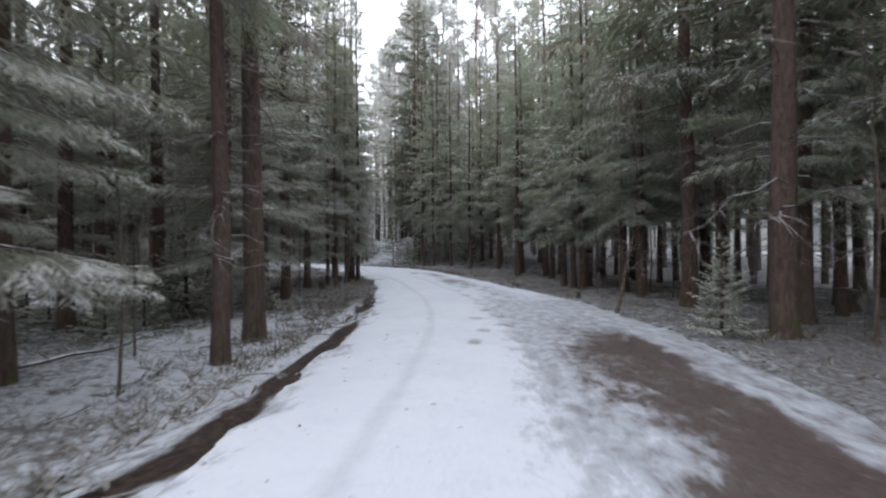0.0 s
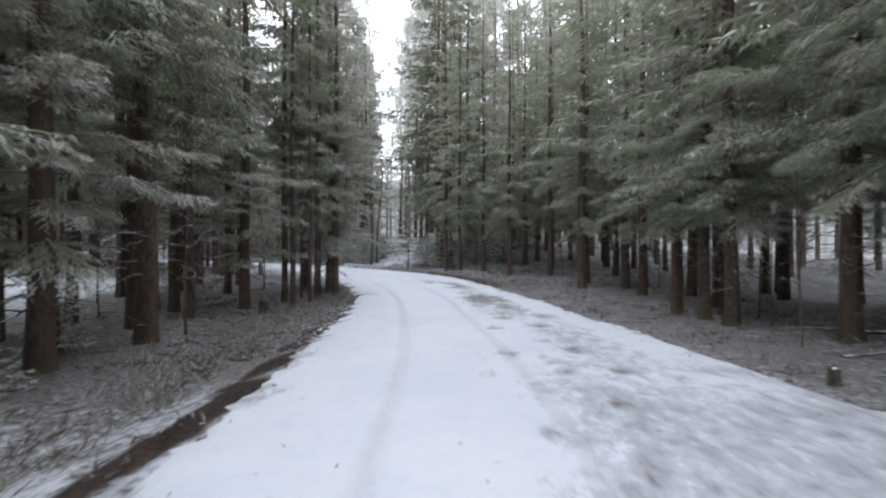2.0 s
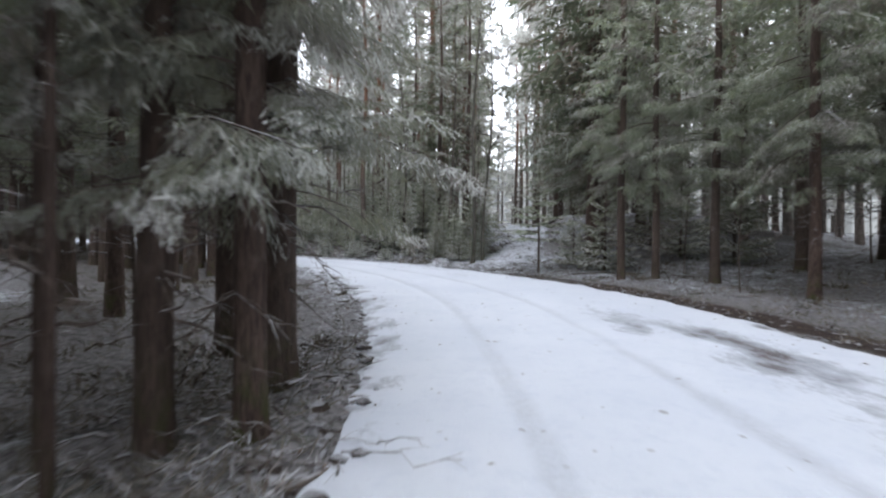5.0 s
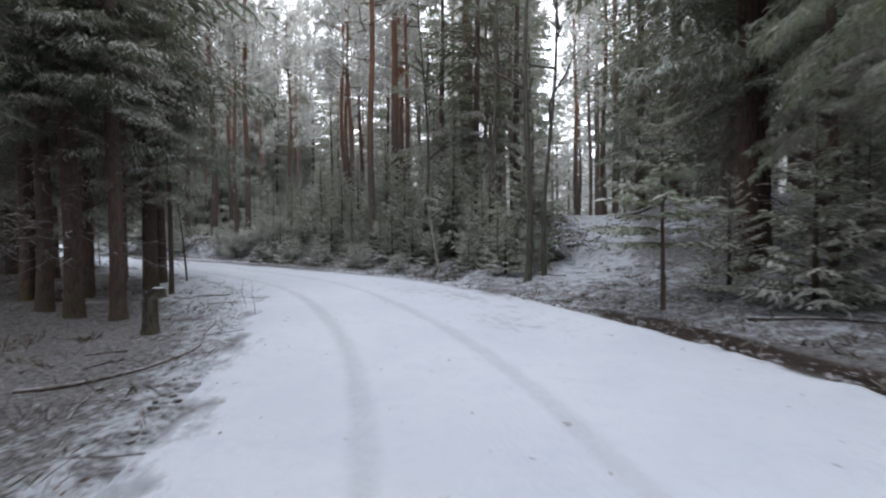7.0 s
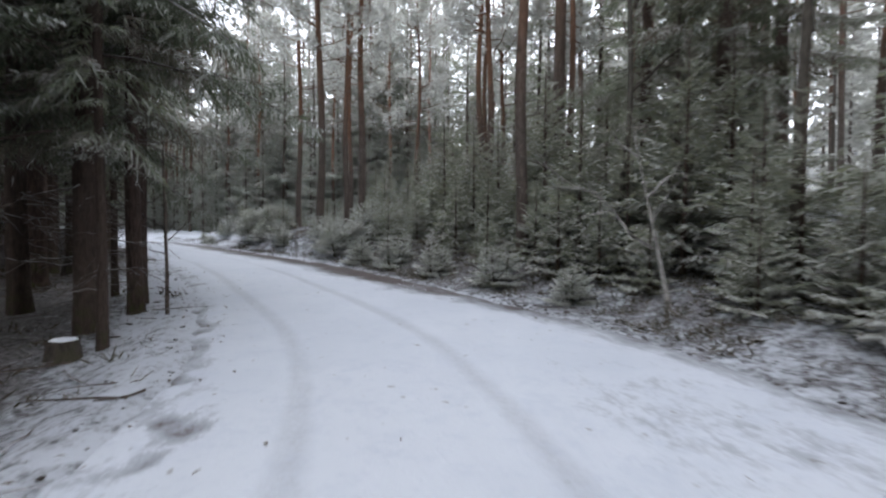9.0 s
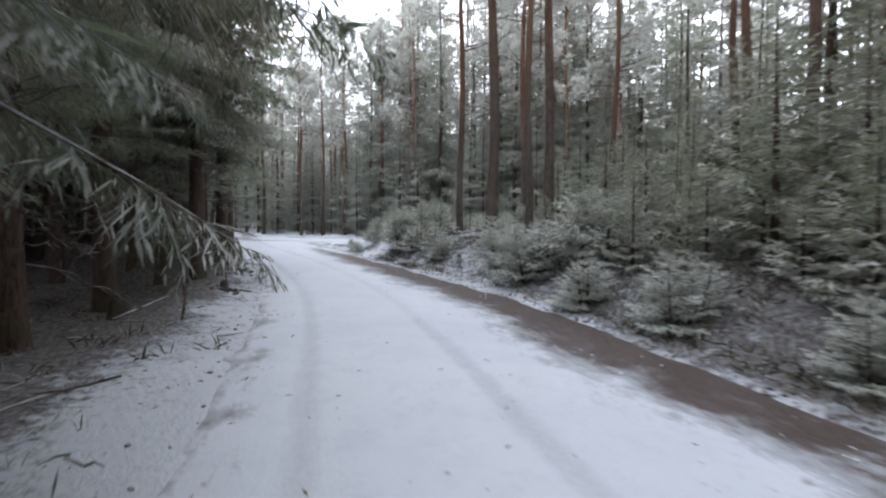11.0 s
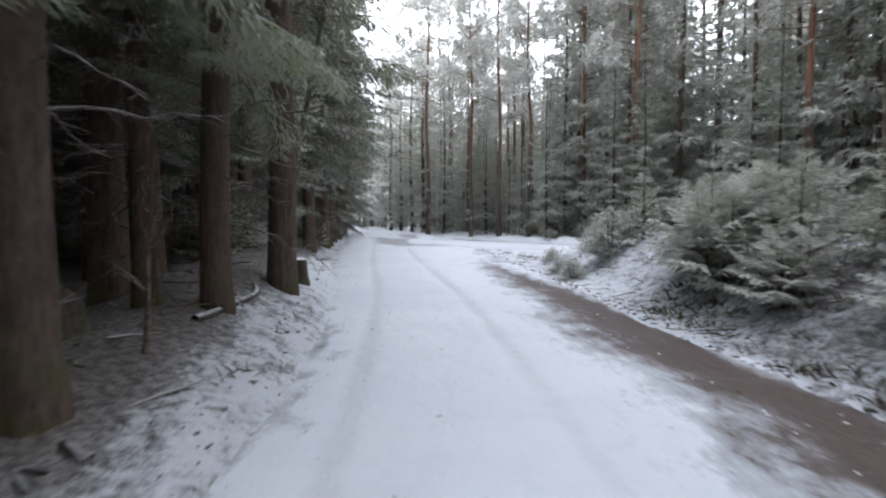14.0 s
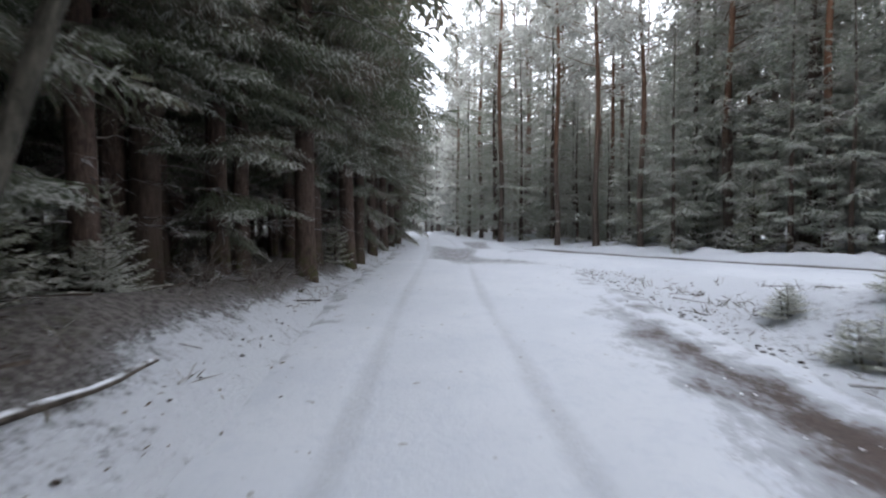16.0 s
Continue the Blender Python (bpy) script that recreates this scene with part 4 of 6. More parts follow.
# trunks along the road, stretch by stretch: x, y, thickness
LEFT_START = [
    (-3.35, 7.4, 0.28), (-3.55, 9.2, 0.40), (-8.5, 11.1, 0.34), (-11.1, 12.9, 0.38), (-5.9, 16.1, 0.36), (-7.3, 16.5, 0.28), (-5.86, 18.3, 0.38),
    (-12.1, 20.6, 0.38), (-9.1, 23.1, 0.40), (-8.2, 22.8, 0.30), (-8.5, 26.3, 0.26), (-6.06, 27.4, 0.28), (-11.3, 28.1, 0.33), (-11.6, 29.6, 0.38),
]
LEFT_CLUMP = [
    (-5.75, 24.6, 0.22), (-5.35, 25.0, 0.14), (-4.95, 25.4, 0.20), (-4.42, 25.65, 0.19), (-5.2, 23.85, 0.19), (-4.78, 24.15, 0.17), (-4.72, 24.6, 0.09),
]
RIGHT_START = [
    (5.95, 8.6, 0.45), (7.9, 10.7, 0.38), (9.5, 11.7, 0.32), (6.7, 16.6, 0.42), (6.84, 18.6, 0.40), (8.65, 17.4, 0.42), (5.9, 20.8, 0.36), (5.8, 21.85, 0.32),
    (5.75, 23.4, 0.36), (6.7, 22.7, 0.38), (7.1, 24.0, 0.34), (10.4, 23.6, 0.34), (13.2, 24.5, 0.40), (11.4, 21.6, 0.40), (12.3, 26.0, 0.40), (5.96, 26.85, 0.36),
]
RIGHT_BEND = [
    (10.9, 28.5, 0.32), (4.55, 29.9, 0.40), (5.06, 31.4, 0.30), (1.9, 34.3, 0.28), (3.0, 38.1, 0.36), (3.9, 39.8, 0.36), (6.1, 40.85, 0.38), (8.9, 37.4, 0.36),
    (10.4, 36.9, 0.32), (-1.41, 40.6, 0.24), (-1.5, 37.6, 0.26), (-0.7, 36.9, 0.24), (0.6, 36.4, 0.28), (5.6, 35.2, 0.36), (4.3, 36.6, 0.34), (6.9, 33.6, 0.36), (2.6, 41.8, 0.36), (5.0, 44.0, 0.38), (7.4, 31.0, 0.34),
]
LEFT_BEND = [
    (-14.7, 36.7, 0.40), (-18.5, 39.2, 0.36), (-13.85, 37.0, 0.34), (-17.5, 37.4, 0.40), (-15.6, 36.7, 0.36), (-15.3, 39.35, 0.13), (-16.26, 39.5, 0.38),
    (-21.4, 40.0, 0.42), (-16.7, 40.2, 0.26), (-22.9, 40.3, 0.40), (-18.2, 40.0, 0.34), (-17.35, 40.5, 0.26), (-18.8, 40.6, 0.13),
]
LEFT_END = [
    (-27.0, 42.98, 0.35), (-28.2, 42.4, 0.32), (-26.0, 41.3, 0.40), (-28.8, 43.4, 0.16), (-29.3, 43.9, 0.33), (-32.0, 44.35, 0.32), (-33.98, 44.89, 0.42),
    (-31.9, 43.7, 0.24), (-32.9, 43.0, 0.42), (-41.2, 43.0, 0.38), (-41.9, 43.3, 0.28), (-42.2, 44.1, 0.36), (-46.5, 45.0, 0.34),
    (-49.6, 45.9, 0.34), (-50.2, 45.7, 0.24), (-53.0, 46.2, 0.36), (-56.5, 46.6, 0.36), (-60.0, 46.9, 0.36), (-36.5, 41.5, 0.38), (-63.5, 47.3, 0.36), (-67.0, 47.4, 0.38),
    (-71.0, 47.6, 0.36), (-39.2, 41.6, 0.36),
]
for n, (x, y, d) in enumerate(LEFT_START):
    stand(("bare%d" if n < 2 or n == 7 else "near%d" if n in (12, 13) else "shade%d" if n == 6 or 8 <= n <= 11 else "edge%d") % (n % 3), x, y, d)
for n, (x, y, d) in enumerate(LEFT_CLUMP):
    if n in (2, 3):
        stand("edge%d" % (n - 1), x, y, d * 1.15, tall=0.95)
    else:
        stand("bare%d" % (n % 3) if d > 0.18 else "far%d" % (n % 4), x, y, d * 0.88, tall=0.5 + 1.4 * d)
for n, (x, y, d) in enumerate(RIGHT_START + RIGHT_BEND):
    stand(("bare%d" if n in (0, 16) else "near%d") % (n % 3), x, y, d * (1.0 if n == 0 else 0.84))
for n, (x, y, d) in enumerate(LEFT_BEND + LEFT_END):
    kind = "wide%d" % (n % 2) if (x, y) in ((-16.26, 39.5), (-18.2, 40.0)) else "bare1" if (x, y) == (-33.98, 44.89) else "near%d" % (n % 3) if (x, y) in ((-29.3, 43.9), (-32.0, 44.35), (-28.2, 42.4), (-21.4, 40.0), (-22.9, 40.3), (-26.0, 41.3)) else "far%d" % (n % 4) if d < 0.2 else "shade%d" % (n % 3) if x > -20 else "low%d" % (n % 2) if x < -38 and n % 3 < 1 else "dark%d" % (n % 3)
    stand(kind, x, y, d * (0.86 if x > -20 else 1.0) if d > 0.2 else d * 1.2, tall=None if d > 0.2 else 0.6)
for n, (x, y) in enumerate([(-44.6, 45.1), (-48.2, 45.7), (-41.2, 43.4), (-56.8, 46.2)]):
    stand("wide%d" % (n % 2), x, y, size=rng.uniform(0.95, 1.05))
# low spruces and brush along the forest edge by the junction
for n, (x, y) in enumerate([(-37.3, 43.5), (-39.3, 43.7), (-43.0, 44.2), (-46.4, 44.4), (-50.4, 45.0), (-35.2, 42.8)]):
    stand("low0" if n == 0 else "dark2" if n == 5 else "dark%d" % (n % 3), x, y, size=rng.uniform(0.8, 0.95))
for n, (x, y) in enumerate([(-38.9, 44.0), (-39.8, 43.7), (-38.1, 43.6), (-47.6, 45.4)]):
    stand("bush0" if n == 0 else "young1", x, y, size=rng.uniform(0.55, 0.8))
# tall pines and spruces that close the view along the straight stretch
for n, (x, y) in enumerate([(-3.2, 53.6), (-2.9, 57.2), (-1.6, 48.4), (1.7, 50.6), (3.4, 47.2), (-11.9, 51.8), (-10.6, 58.4), (-6.3, 66.5), (-13.0, 55.5), (-2.6, 60.5), (4.8, 52.5), (0.2, 55.5)]):
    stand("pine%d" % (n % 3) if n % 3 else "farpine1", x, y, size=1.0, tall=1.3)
# pines beyond the crest of the track, paled by painted haze
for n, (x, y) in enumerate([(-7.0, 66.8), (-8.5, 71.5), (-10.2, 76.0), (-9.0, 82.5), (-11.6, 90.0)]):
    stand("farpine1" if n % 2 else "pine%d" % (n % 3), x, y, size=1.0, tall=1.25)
for n, (x, y) in enumerate([(-3.4, 64.0), (-1.9, 66.5), (-5.0, 70.0), (-0.6, 68.5), (-3.0, 73.0), (-4.4, 76.5), (0.8, 65.0), (2.6, 68.0)]):
    stand("full%d" % (1 + n % 2), x, y, size=1.0)
# spruces added inside the bend to block sky light and deepen the shade
for n, (x, y) in enumerate([(-16.6, 38.1), (-18.4, 36.6)]):
    stand("shade%d" % (n % 3), x, y, size=1.0)
# spruce whose boughs reach over the ditch at the start
stand("edge0", -4.8, 4.3, 0.36)
stand("wide1", 6.6, 13.2, 0.38)
# spruce behind the clump, its boughs over the road
stand("edge2", -4.9, 26.6, size=0.85)
stand("edge1", -6.4, 23.3, size=0.82)
# two large spruces at the foot of the track
stand("wide0", -2.35, 42.5, 0.40)
stand("dark1", -2.0, 43.1, 0.42)
stand("dark2", -0.4, 44.6, 0.38)
# trees on the rise west of the track
stand("dark1", -10.4, 49.0, 0.32)
stand("near2", -9.7, 52.6, 0.36)
stand("near0", -12.2, 49.8, 0.30)
stand("pine1", -11.3, 54.9, 0.36)
stand("dark0", -4.6, 56.5, 0.36)
stand("near1", -4.5, 60.5, 0.36)
stand("low1", -3.3, 50.9, 0.40)
stand("low0", -1.2, 52.5, 0.36)
stand("near2", 0.4, 49.5, 0.38)

# pines on the bank to the right of the bend
PINES = [
    (-27.1, 51.5, 0.42), (-26.4, 52.5, 0.30), (-26.7, 53.65, 0.40), (-29.7, 61.2, 0.36), (-14.4, 47.7, 0.34), (-14.66, 50.2, 0.42), (-19.2, 53.5, 0.32),
    (-32.3, 57.8, 0.36), (-22.0, 57.0, 0.34), (-16.5, 55.0, 0.34), (-10.6, 55.0, 0.34), (-24.0, 60.5, 0.36), (-54.9, 63.7, 0.38), (-58.8, 67.9, 0.36), (-19.0, 59.0, 0.40),
    (-68.0, 59.2, 0.36), (-70.2, 60.0, 0.34), (-63.0, 60.6, 0.34), (-74.0, 58.5, 0.36), (-37.5, 66.5, 0.34), (-41.0, 63.5, 0.34), (-60.5, 56.2, 0.36), (-58.0, 57.4, 0.36), (-55.3, 58.4, 0.32), (-52.2, 60.4, 0.36), (-57.1, 65.2, 0.38), (-48.6, 61.4, 0.34), (-13.5, 60.0, 0.36), (-31.5, 53.5, 0.34),
]
for x, y, k in [(-66.0, 54.2, "pine1"), (-70.0, 54.6, "full2"), (-74.5, 54.4, "pine2"), (-79.5, 54.2, "full2"), (-84.5, 53.8, "pine0"), (-62.5, 56.6, "full1"), (-66.0, 55.6, "full0"), (-72.0, 55.2, "full2"), (-78.5, 55.2, "full1"), (-84.0, 54.8, "full0"), (-57.5, 61.5, "full0"), (-69.5, 57.0, "farpine0"), (-75.0, 57.5, "farpine1"),
                (-81.0, 57.5, "farpine0"), (-64.5, 62.0, "farpine1"), (-60.0, 64.0, "farpine0"), (-86.0, 58.0, "farpine1"), (-77.5, 61.0, "farpine0"), (-71.5, 63.5, "farpine1")]:
    stand(k, x, y, size=1.0)
for n, (x, y, d) in enumerate(PINES):
    stand("pine%d" % (n % 3), x, y, 0.9 * d)
# small spruces that stand singly beside the road: x, y, which, size
YOUNG_LEFT = [(4.7, 8.3, 1, 0.8), (-6.6, 9.6, 1, 0.7), (-8.2, 9.0, 2, 0.6), (-7.4, 11.8, 2, 0.7), (-9.8, 10.6, 2, 0.8), (-5.3, 14.6, 0, 0.9), (-1.9, 39.6, 2, 1.0), (-2.9, 40.6, 1, 1.0), (-38.3, 43.3, 0, 1.1), (-37.8, 43.6, 0, 0.8), (-39.6, 43.2, 0, 0.9)]
YOUNG_RIGHT = [(-36.9, 43.4, 1, 0.8), (-36.75, 53.2, 1, 0.85), (-31.2, 51.4, 1, 0.7), (-30.3, 51.7, 0, 1.1), (-32.0, 51.0, 0, 0.9), (-8.3, 44.5, 1, 0.9), (-7.9, 43.9, 0, 1.1), (-7.3, 44.6, 0, 1.2), (-9.3, 44.8, 1, 0.7), (-7.6, 45.4, 3, 0.8), (-8.9, 45.7, 2, 0.9), (-7.9, 45.2, 1, 0.8)]
for x, y, k, size in YOUNG_LEFT + YOUNG_RIGHT:
    stand("young%d" % k, x, y, size=size)


# taller ones in the hedge along the bank: way along, beyond the edge, size
for run, off, size in [(44.4, 3.2, 1.15), (45.6, 2.2, 0.7), (46.8, 3.0, 1.0), (48.6, 2.7, 0.9), (50.2, 3.3, 1.1), (51.7, 2.6, 0.75), (53.3, 3.2, 0.85), (47.6, 4.2, 1.3), (55.0, 3.6, 0.8), (43.4, 1.9, 0.55)]:
    j = int(np.argmin(np.abs(M_RUN - run)))
    x, y = MAIN[j, :2] + M_NOR[j] * (MAIN[j, 3] + off)
    stand("young3" if size > 0.8 else "young2", float(x), float(y), size=size)


# bushes on the bank: x, y, which, size
for x, y, k, size in [(-32.2, 51.3, 1, 1.0), (-32.9, 51.7, 1, 1.1), (-33.0, 52.5, 1, 1.05), (-30.9, 50.9, 0, 0.9), (-32.2, 52.6, 1, 1.0), (-29.2, 50.7, 0, 0.8), (-36.95, 52.45, 1, 0.92), (-37.9, 51.6, 0, 0.45), (-36.6, 51.2, 0, 0.5),
                      (-38.4, 52.9, 0, 0.6), (-28.0, 50.2, 0, 0.7), (-24.4, 49.8, 1, 0.8), (-22.8, 49.3, 1, 1.0), (-21.5, 49.6, 1, 1.1), (-25.6, 50.6, 0, 0.8), (-20.3, 48.0, 0, 0.8), (-18.4, 47.4, 0, 0.9),
                      (-16.2, 46.6, 0, 0.7), (-13.9, 46.0, 0, 0.8), (-12.0, 45.3, 0, 0.6), (-39.6, 52.2, 0, 0.4)]:
    stand("bush%d" % k, x, y, size=size)


def clear(x, y, gap):
    return all((x - a) ** 2 + (y - b) ** 2 > gap * gap for a, b in PLACED)


def on_track(x, y):
    return abs(x + 5.8 + 0.07 * (y - 48.0)) < 3.0 and 39 < y < 57 or abs(x + 6.3 + 0.2 * (y - 50.0)) < 2.4 and 50 < y < 84


def scatter(count, box, gap, test, pick, act=None):
    """Stands trees by chance, never on the roads or the track."""
    made = tries = 0
    while made < count and tries < 60:
        tries += 1
        xs, ys = rng.uniform(box[0], box[1], 200), rng.uniform(box[2], box[3], 200)
        h, cover, wet, out, out2, s, u = terrain(xs, ys)
        for k in range(200):
            x, y = float(xs[k]), float(ys[k])
            if made >= count or u[k] > 0 and on_track(x, y) or glade(x, y) > 0.1 or -33 < x < -21 and 30 < y < 41.6 and rng.random() < 0.65 or out2[k] < 2.0 or not test(s[k], u[k], out[k]) or not clear(x, y, gap):
                continue
            if act:
                PLACED.append((x, y))
                act(x, y, h[k])
            else:
                kind, size = pick(s[k], u[k], out[k])
                if kind[:3] in ("far", "ful") and kind[:7] != "farpine" and out[k] > 4.6 and out2[k] > 5.0:
                    PLACED.append((x, y))
                    DEEP.append((kind, x, y, h[k] - 0.05, size, rng.uniform(0, 6.3)))
                else:
                    stand(kind, x, y, size=size)
            made += 1


def any_of(*kinds):
    return kinds[rng.integers(len(kinds))]


def slim(s, u, o):
    return any_of("far0", "far1", "far2", "far3"), rng.uniform(0.8, 1.2)


# spruces behind the edge, left of the road and right of the first stretch
scatter(74, (-34, 30, 2, 52), 1.6, lambda s, u, o: u < 0 and (3.8 if s < 40 else 2.8) < o < 9 or u > 0 and s < 36 and 4.6 < o < 11, slim)
scatter(38, (-76, -12, 24, 48), 1.35, lambda s, u, o: u < 0 and 3.0 < o < 8.5 and s > 38, slim)
scatter(6, (-10, 0, 8, 30), 1.9, lambda s, u, o: u < 0 and 3.6 < o < 7.5 and 10 < s < 20, lambda s, u, o: (any_of("edge0", "edge1", "edge2"), rng.uniform(0.75, 0.95)))
scatter(14, (-14, 0, 8, 32), 1.1, lambda s, u, o: u < 0 and 2.4 < o < 8 and 9 < s < 20, lambda s, u, o: (any_of("young2", "young3", "young1"), rng.uniform(0.6, 1.0) * (0.2 if o < 4.4 else 1.0)))
scatter(7, (-12, -3, 2, 14), 2.0, lambda s, u, o: u < 0 and 3.4 < o < 8.5 and 4 < s < 13, lambda s, u, o: (any_of("edge0", "edge1", "edge2"), rng.uniform(0.75, 0.95)))
# hedge of young spruces along the bank
scatter(56, (-36, -6, 43, 62), 0.8, lambda s, u, o: u > 0 and 1.6 < o < 5.0 and 40.8 < s < 58, lambda s, u, o: (any_of("young0", "young1", "young1", "young2") if o < 2.6 else any_of("young1", "young2", "young3"), rng.uniform(0.55, 1.0)))
scatter(22, (-44, -20, 48, 60), 0.9, lambda s, u, o: u > 0 and 3.4 < o < 8 and 56 < s < 71, lambda s, u, o: (any_of("young0", "bush0", "young1"), rng.uniform(0.45, 0.9)))
scatter(22, (-46, 5, 34, 75), 1.7, lambda s, u, o: u > 0 and 5 < o < 12 and 30 < s < 72, lambda s, u, o: (any_of("young2", "young3", "young2"), rng.uniform(0.7, 1.15)))
# pines and spruces on the plateau
scatter(46, (-48, 14, 44, 82), 2.1, lambda s, u, o: u > 0 and 6.5 < o < 22 and 36 < s < 72, lambda s, u, o: (any_of("farpine0", "farpine1", "pine0", "farpine0", "far1"), rng.uniform(0.75, 1.1)))
# forest beyond the junction
scatter(26, (-72, -51, 54, 72), 1.2, lambda s, u, o: u > 0 and 3.4 < o < 9, lambda s, u, o: (any_of("full0", "young3", "full0"), rng.uniform(0.5, 0.8)))
scatter(46, (-80, -51, 54, 76), 2.0, lambda s, u, o: u > 0 and 3.6 < o < 22, lambda s, u, o: (any_of("full0", "full1", "full2", "farpine0", "full2"), rng.uniform(0.8, 1.1)))
for row, kinds in ((4.6, ("full0", "young3", "full0")), (6.4, ("full1", "full0", "full2")), (9.0, ("full2", "farpine0", "full1")), (12.5, ("farpine1", "full2", "pine0"))):
    for j in range(16 if row > 5 else 22, len(BYWAY), 8 if row < 5 else 10):
        x, y = BYWAY[j, :2] - B_NOR[j] * (row + BYWAY[j, 3] - 2.6 + rng.uniform(-0.8, 0.8)) + rng.uniform(-0.7, 0.7, 2)
        if BYWAY[j, 1] > 53.2 and x < -32:
            stand(kinds[j // 2 % 3], float(x), float(y), size=float(rng.uniform(0.85, 1.15)) * (0.7 if row < 5 else 1.0), tall=0.75 if row < 5 else 1.35)
scatter(22, (-60, -34, 36, 46), 1.5, lambda s, u, o: u < 0 and 2.0 < o < 8, lambda s, u, o: (any_of("dark0", "low0", "low1", "far1"), rng.uniform(0.7, 0.95)))
scatter(10, (-90, -70, 40, 52), 1.8, lambda s, u, o: u < 0 and 1.8 < o < 10, lambda s, u, o: (any_of("full2", "dark0", "far1"), rng.uniform(0.85, 1.1)))
# thin stems in the undergrowth
scatter(44, (-50, 14, 4, 52), 0.7, lambda s, u, o: 1.8 < o < 8 and (u < 0 or s < 36), lambda s, u, o: (any_of("pole0", "pole1"), rng.uniform(0.35, 0.8)))

def inner_woods():
    """Spruces behind the first rows, as one object."""
    heap, mats, stock = Heap(), [], {}
    for kind, x, y, z, size, turn in DEEP:
        if kind not in stock:
            stock[kind] = []
            for o in STOCK[kind].children:
                me = o.data
                v, q, m = np.empty(len(me.vertices) * 3, np.float32), np.empty(len(me.loops), np.int32), np.empty(len(me.polygons), np.int32)
                me.vertices.foreach_get("co", v)
                me.loops.foreach_get("vertex_index", q)
                me.polygons.foreach_get("material_index", m)
                tip = np.empty(len(me.vertices), np.float32)
                me.attributes["tip"].data.foreach_get("value", tip)
                for mat in me.materials:
                    if mat not in mats:
                        mats.append(mat)
                stock[kind].append((v.reshape(-1, 3), q.reshape(-1, 4), np.array([mats.index(mat) for mat in me.materials])[m], tip))
        for v, q, m, tip in stock[kind]:
            heap.add(turned(v, turn, 0.0, size) + np.array([x, y, z]), q, 0, tip)
            heap.m[-1] = m
    return heap.mesh("inner_woods", mats)


tagged(new("inner_woods", inner_woods()), "dense spruces with bare trunks behind the forest edge", "forest", kind="stuff")

for ob in STOCK.values():
    for o in (*ob.children_recursive, ob):
        bpy.data.objects.remove(o)


# ---------------------------------------------------------------- the far woods
def far_woods():
    """Uncountable trees deep in the forest, as one object."""
    r = np.random.default_rng(9)
    heap = Heap()
    kinds = [bough(r, 3, 1, 0.34, 0.3, 0.15) for _ in range(4)]

    def one(x, y, z, low=None, share=0.35):
        h = r.uniform(17, 26)
        pine = r.random() < share
        t = np.linspace(-0.02, 1, 5)
        heap.add(*tube(np.stack([x + 0 * t, y + 0 * t, z + t * h], 1), 0.16 * (1.1 - t), 5), 1)
        c = h * 0.45 if pine else r.uniform(3.0, 7.5) if low is None else r.uniform(0.6, 4.0)
        while c < h:
            f = (c - (h * 0.5 if pine else 1)) / h
            for i in range(4):
                v, q, tip, wood, wq = kinds[r.integers(4)]
                heap.add(turned(v, r.uniform(0, 6.3), r.uniform(-0.2, 0.5), max(0.5, 3.2 * (1 - c / h) ** 0.6) * r.uniform(0.7, 1.2)) + np.array([x, y, z + c]), q, 0, tip)
            c += r.uniform(0.7, 1.1)

    scatter(62, (-60, 40, 44, 105), 2.4, lambda s, u, o: u > 0 and s > 30 and 15 < o < 50, None, lambda x, y, z: one(x, y, z, None, 0.92))
    scatter(100, (10, 60, -10, 60), 2.3, lambda s, u, o: u > 0 and s < 42 and 10 < o < 40, None, one)
    scatter(16, (-26, -4, 84, 112), 1.8, lambda s, u, o: u > 0, None, lambda x, y, z: one(x, y, z, 1, 0.4))
    scatter(24, (-26, 10, 62, 104), 2.4, lambda s, u, o: u > 0 and o > 8, None, lambda x, y, z: one(x, y, z, None, 0.6))
    scatter(30, (-24, 16, 60, 84), 2.2, lambda s, u, o: u > 0 and o > 8, None, lambda x, y, z: one(x, y, z, 1, 0.75))
    scatter(46, (-84, -24, -5, 44), 2.1, lambda s, u, o: u < 0 and 7.0 < o < 40, None, one)
    scatter(12, (-30, -6, -8, 14), 2.4, lambda s, u, o: u < 0 and 9.0 < o < 30, None, one)
    scatter(44, (-78, -36, 20, 42), 1.5, lambda s, u, o: u < 0 and 6.0 < o < 16, None, lambda x, y, z: one(x, y, z, 1, 0.0))
    scatter(36, (-62, -36, 22, 44), 1.5, lambda s, u, o: u < 0 and 5.0 < o < 20, None, one)
    scatter(50, (-62, -30, 56, 84), 1.8, lambda s, u, o: u > 0 and 7.0 < o < 34, None, one)
    scatter(36, (-125, -84, 40, 56), 1.6, lambda s, u, o: 1.2 < o < 9, None, lambda x, y, z: one(x, y, z, 1))
    scatter(36, (-64, -22, 16, 38), 1.8, lambda s, u, o: u < 0 and o > 7, None, lambda x, y, z: one(x, y, z, 1))
    scatter(16, (-60, 40, -45, 4), 2.5, lambda s, u, o: 3.0 < o < 30, None, one)
    scatter(120, (-140, -80, 30, 84), 1.9, lambda s, u, o: 2.2 < o < 36, None, lambda x, y, z: one(x, y, z, 1))
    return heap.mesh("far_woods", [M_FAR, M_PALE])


tagged(new("far_woods", far_woods()), "distant conifers of the forest, pale with rime and painted haze", "forest", kind="stuff")


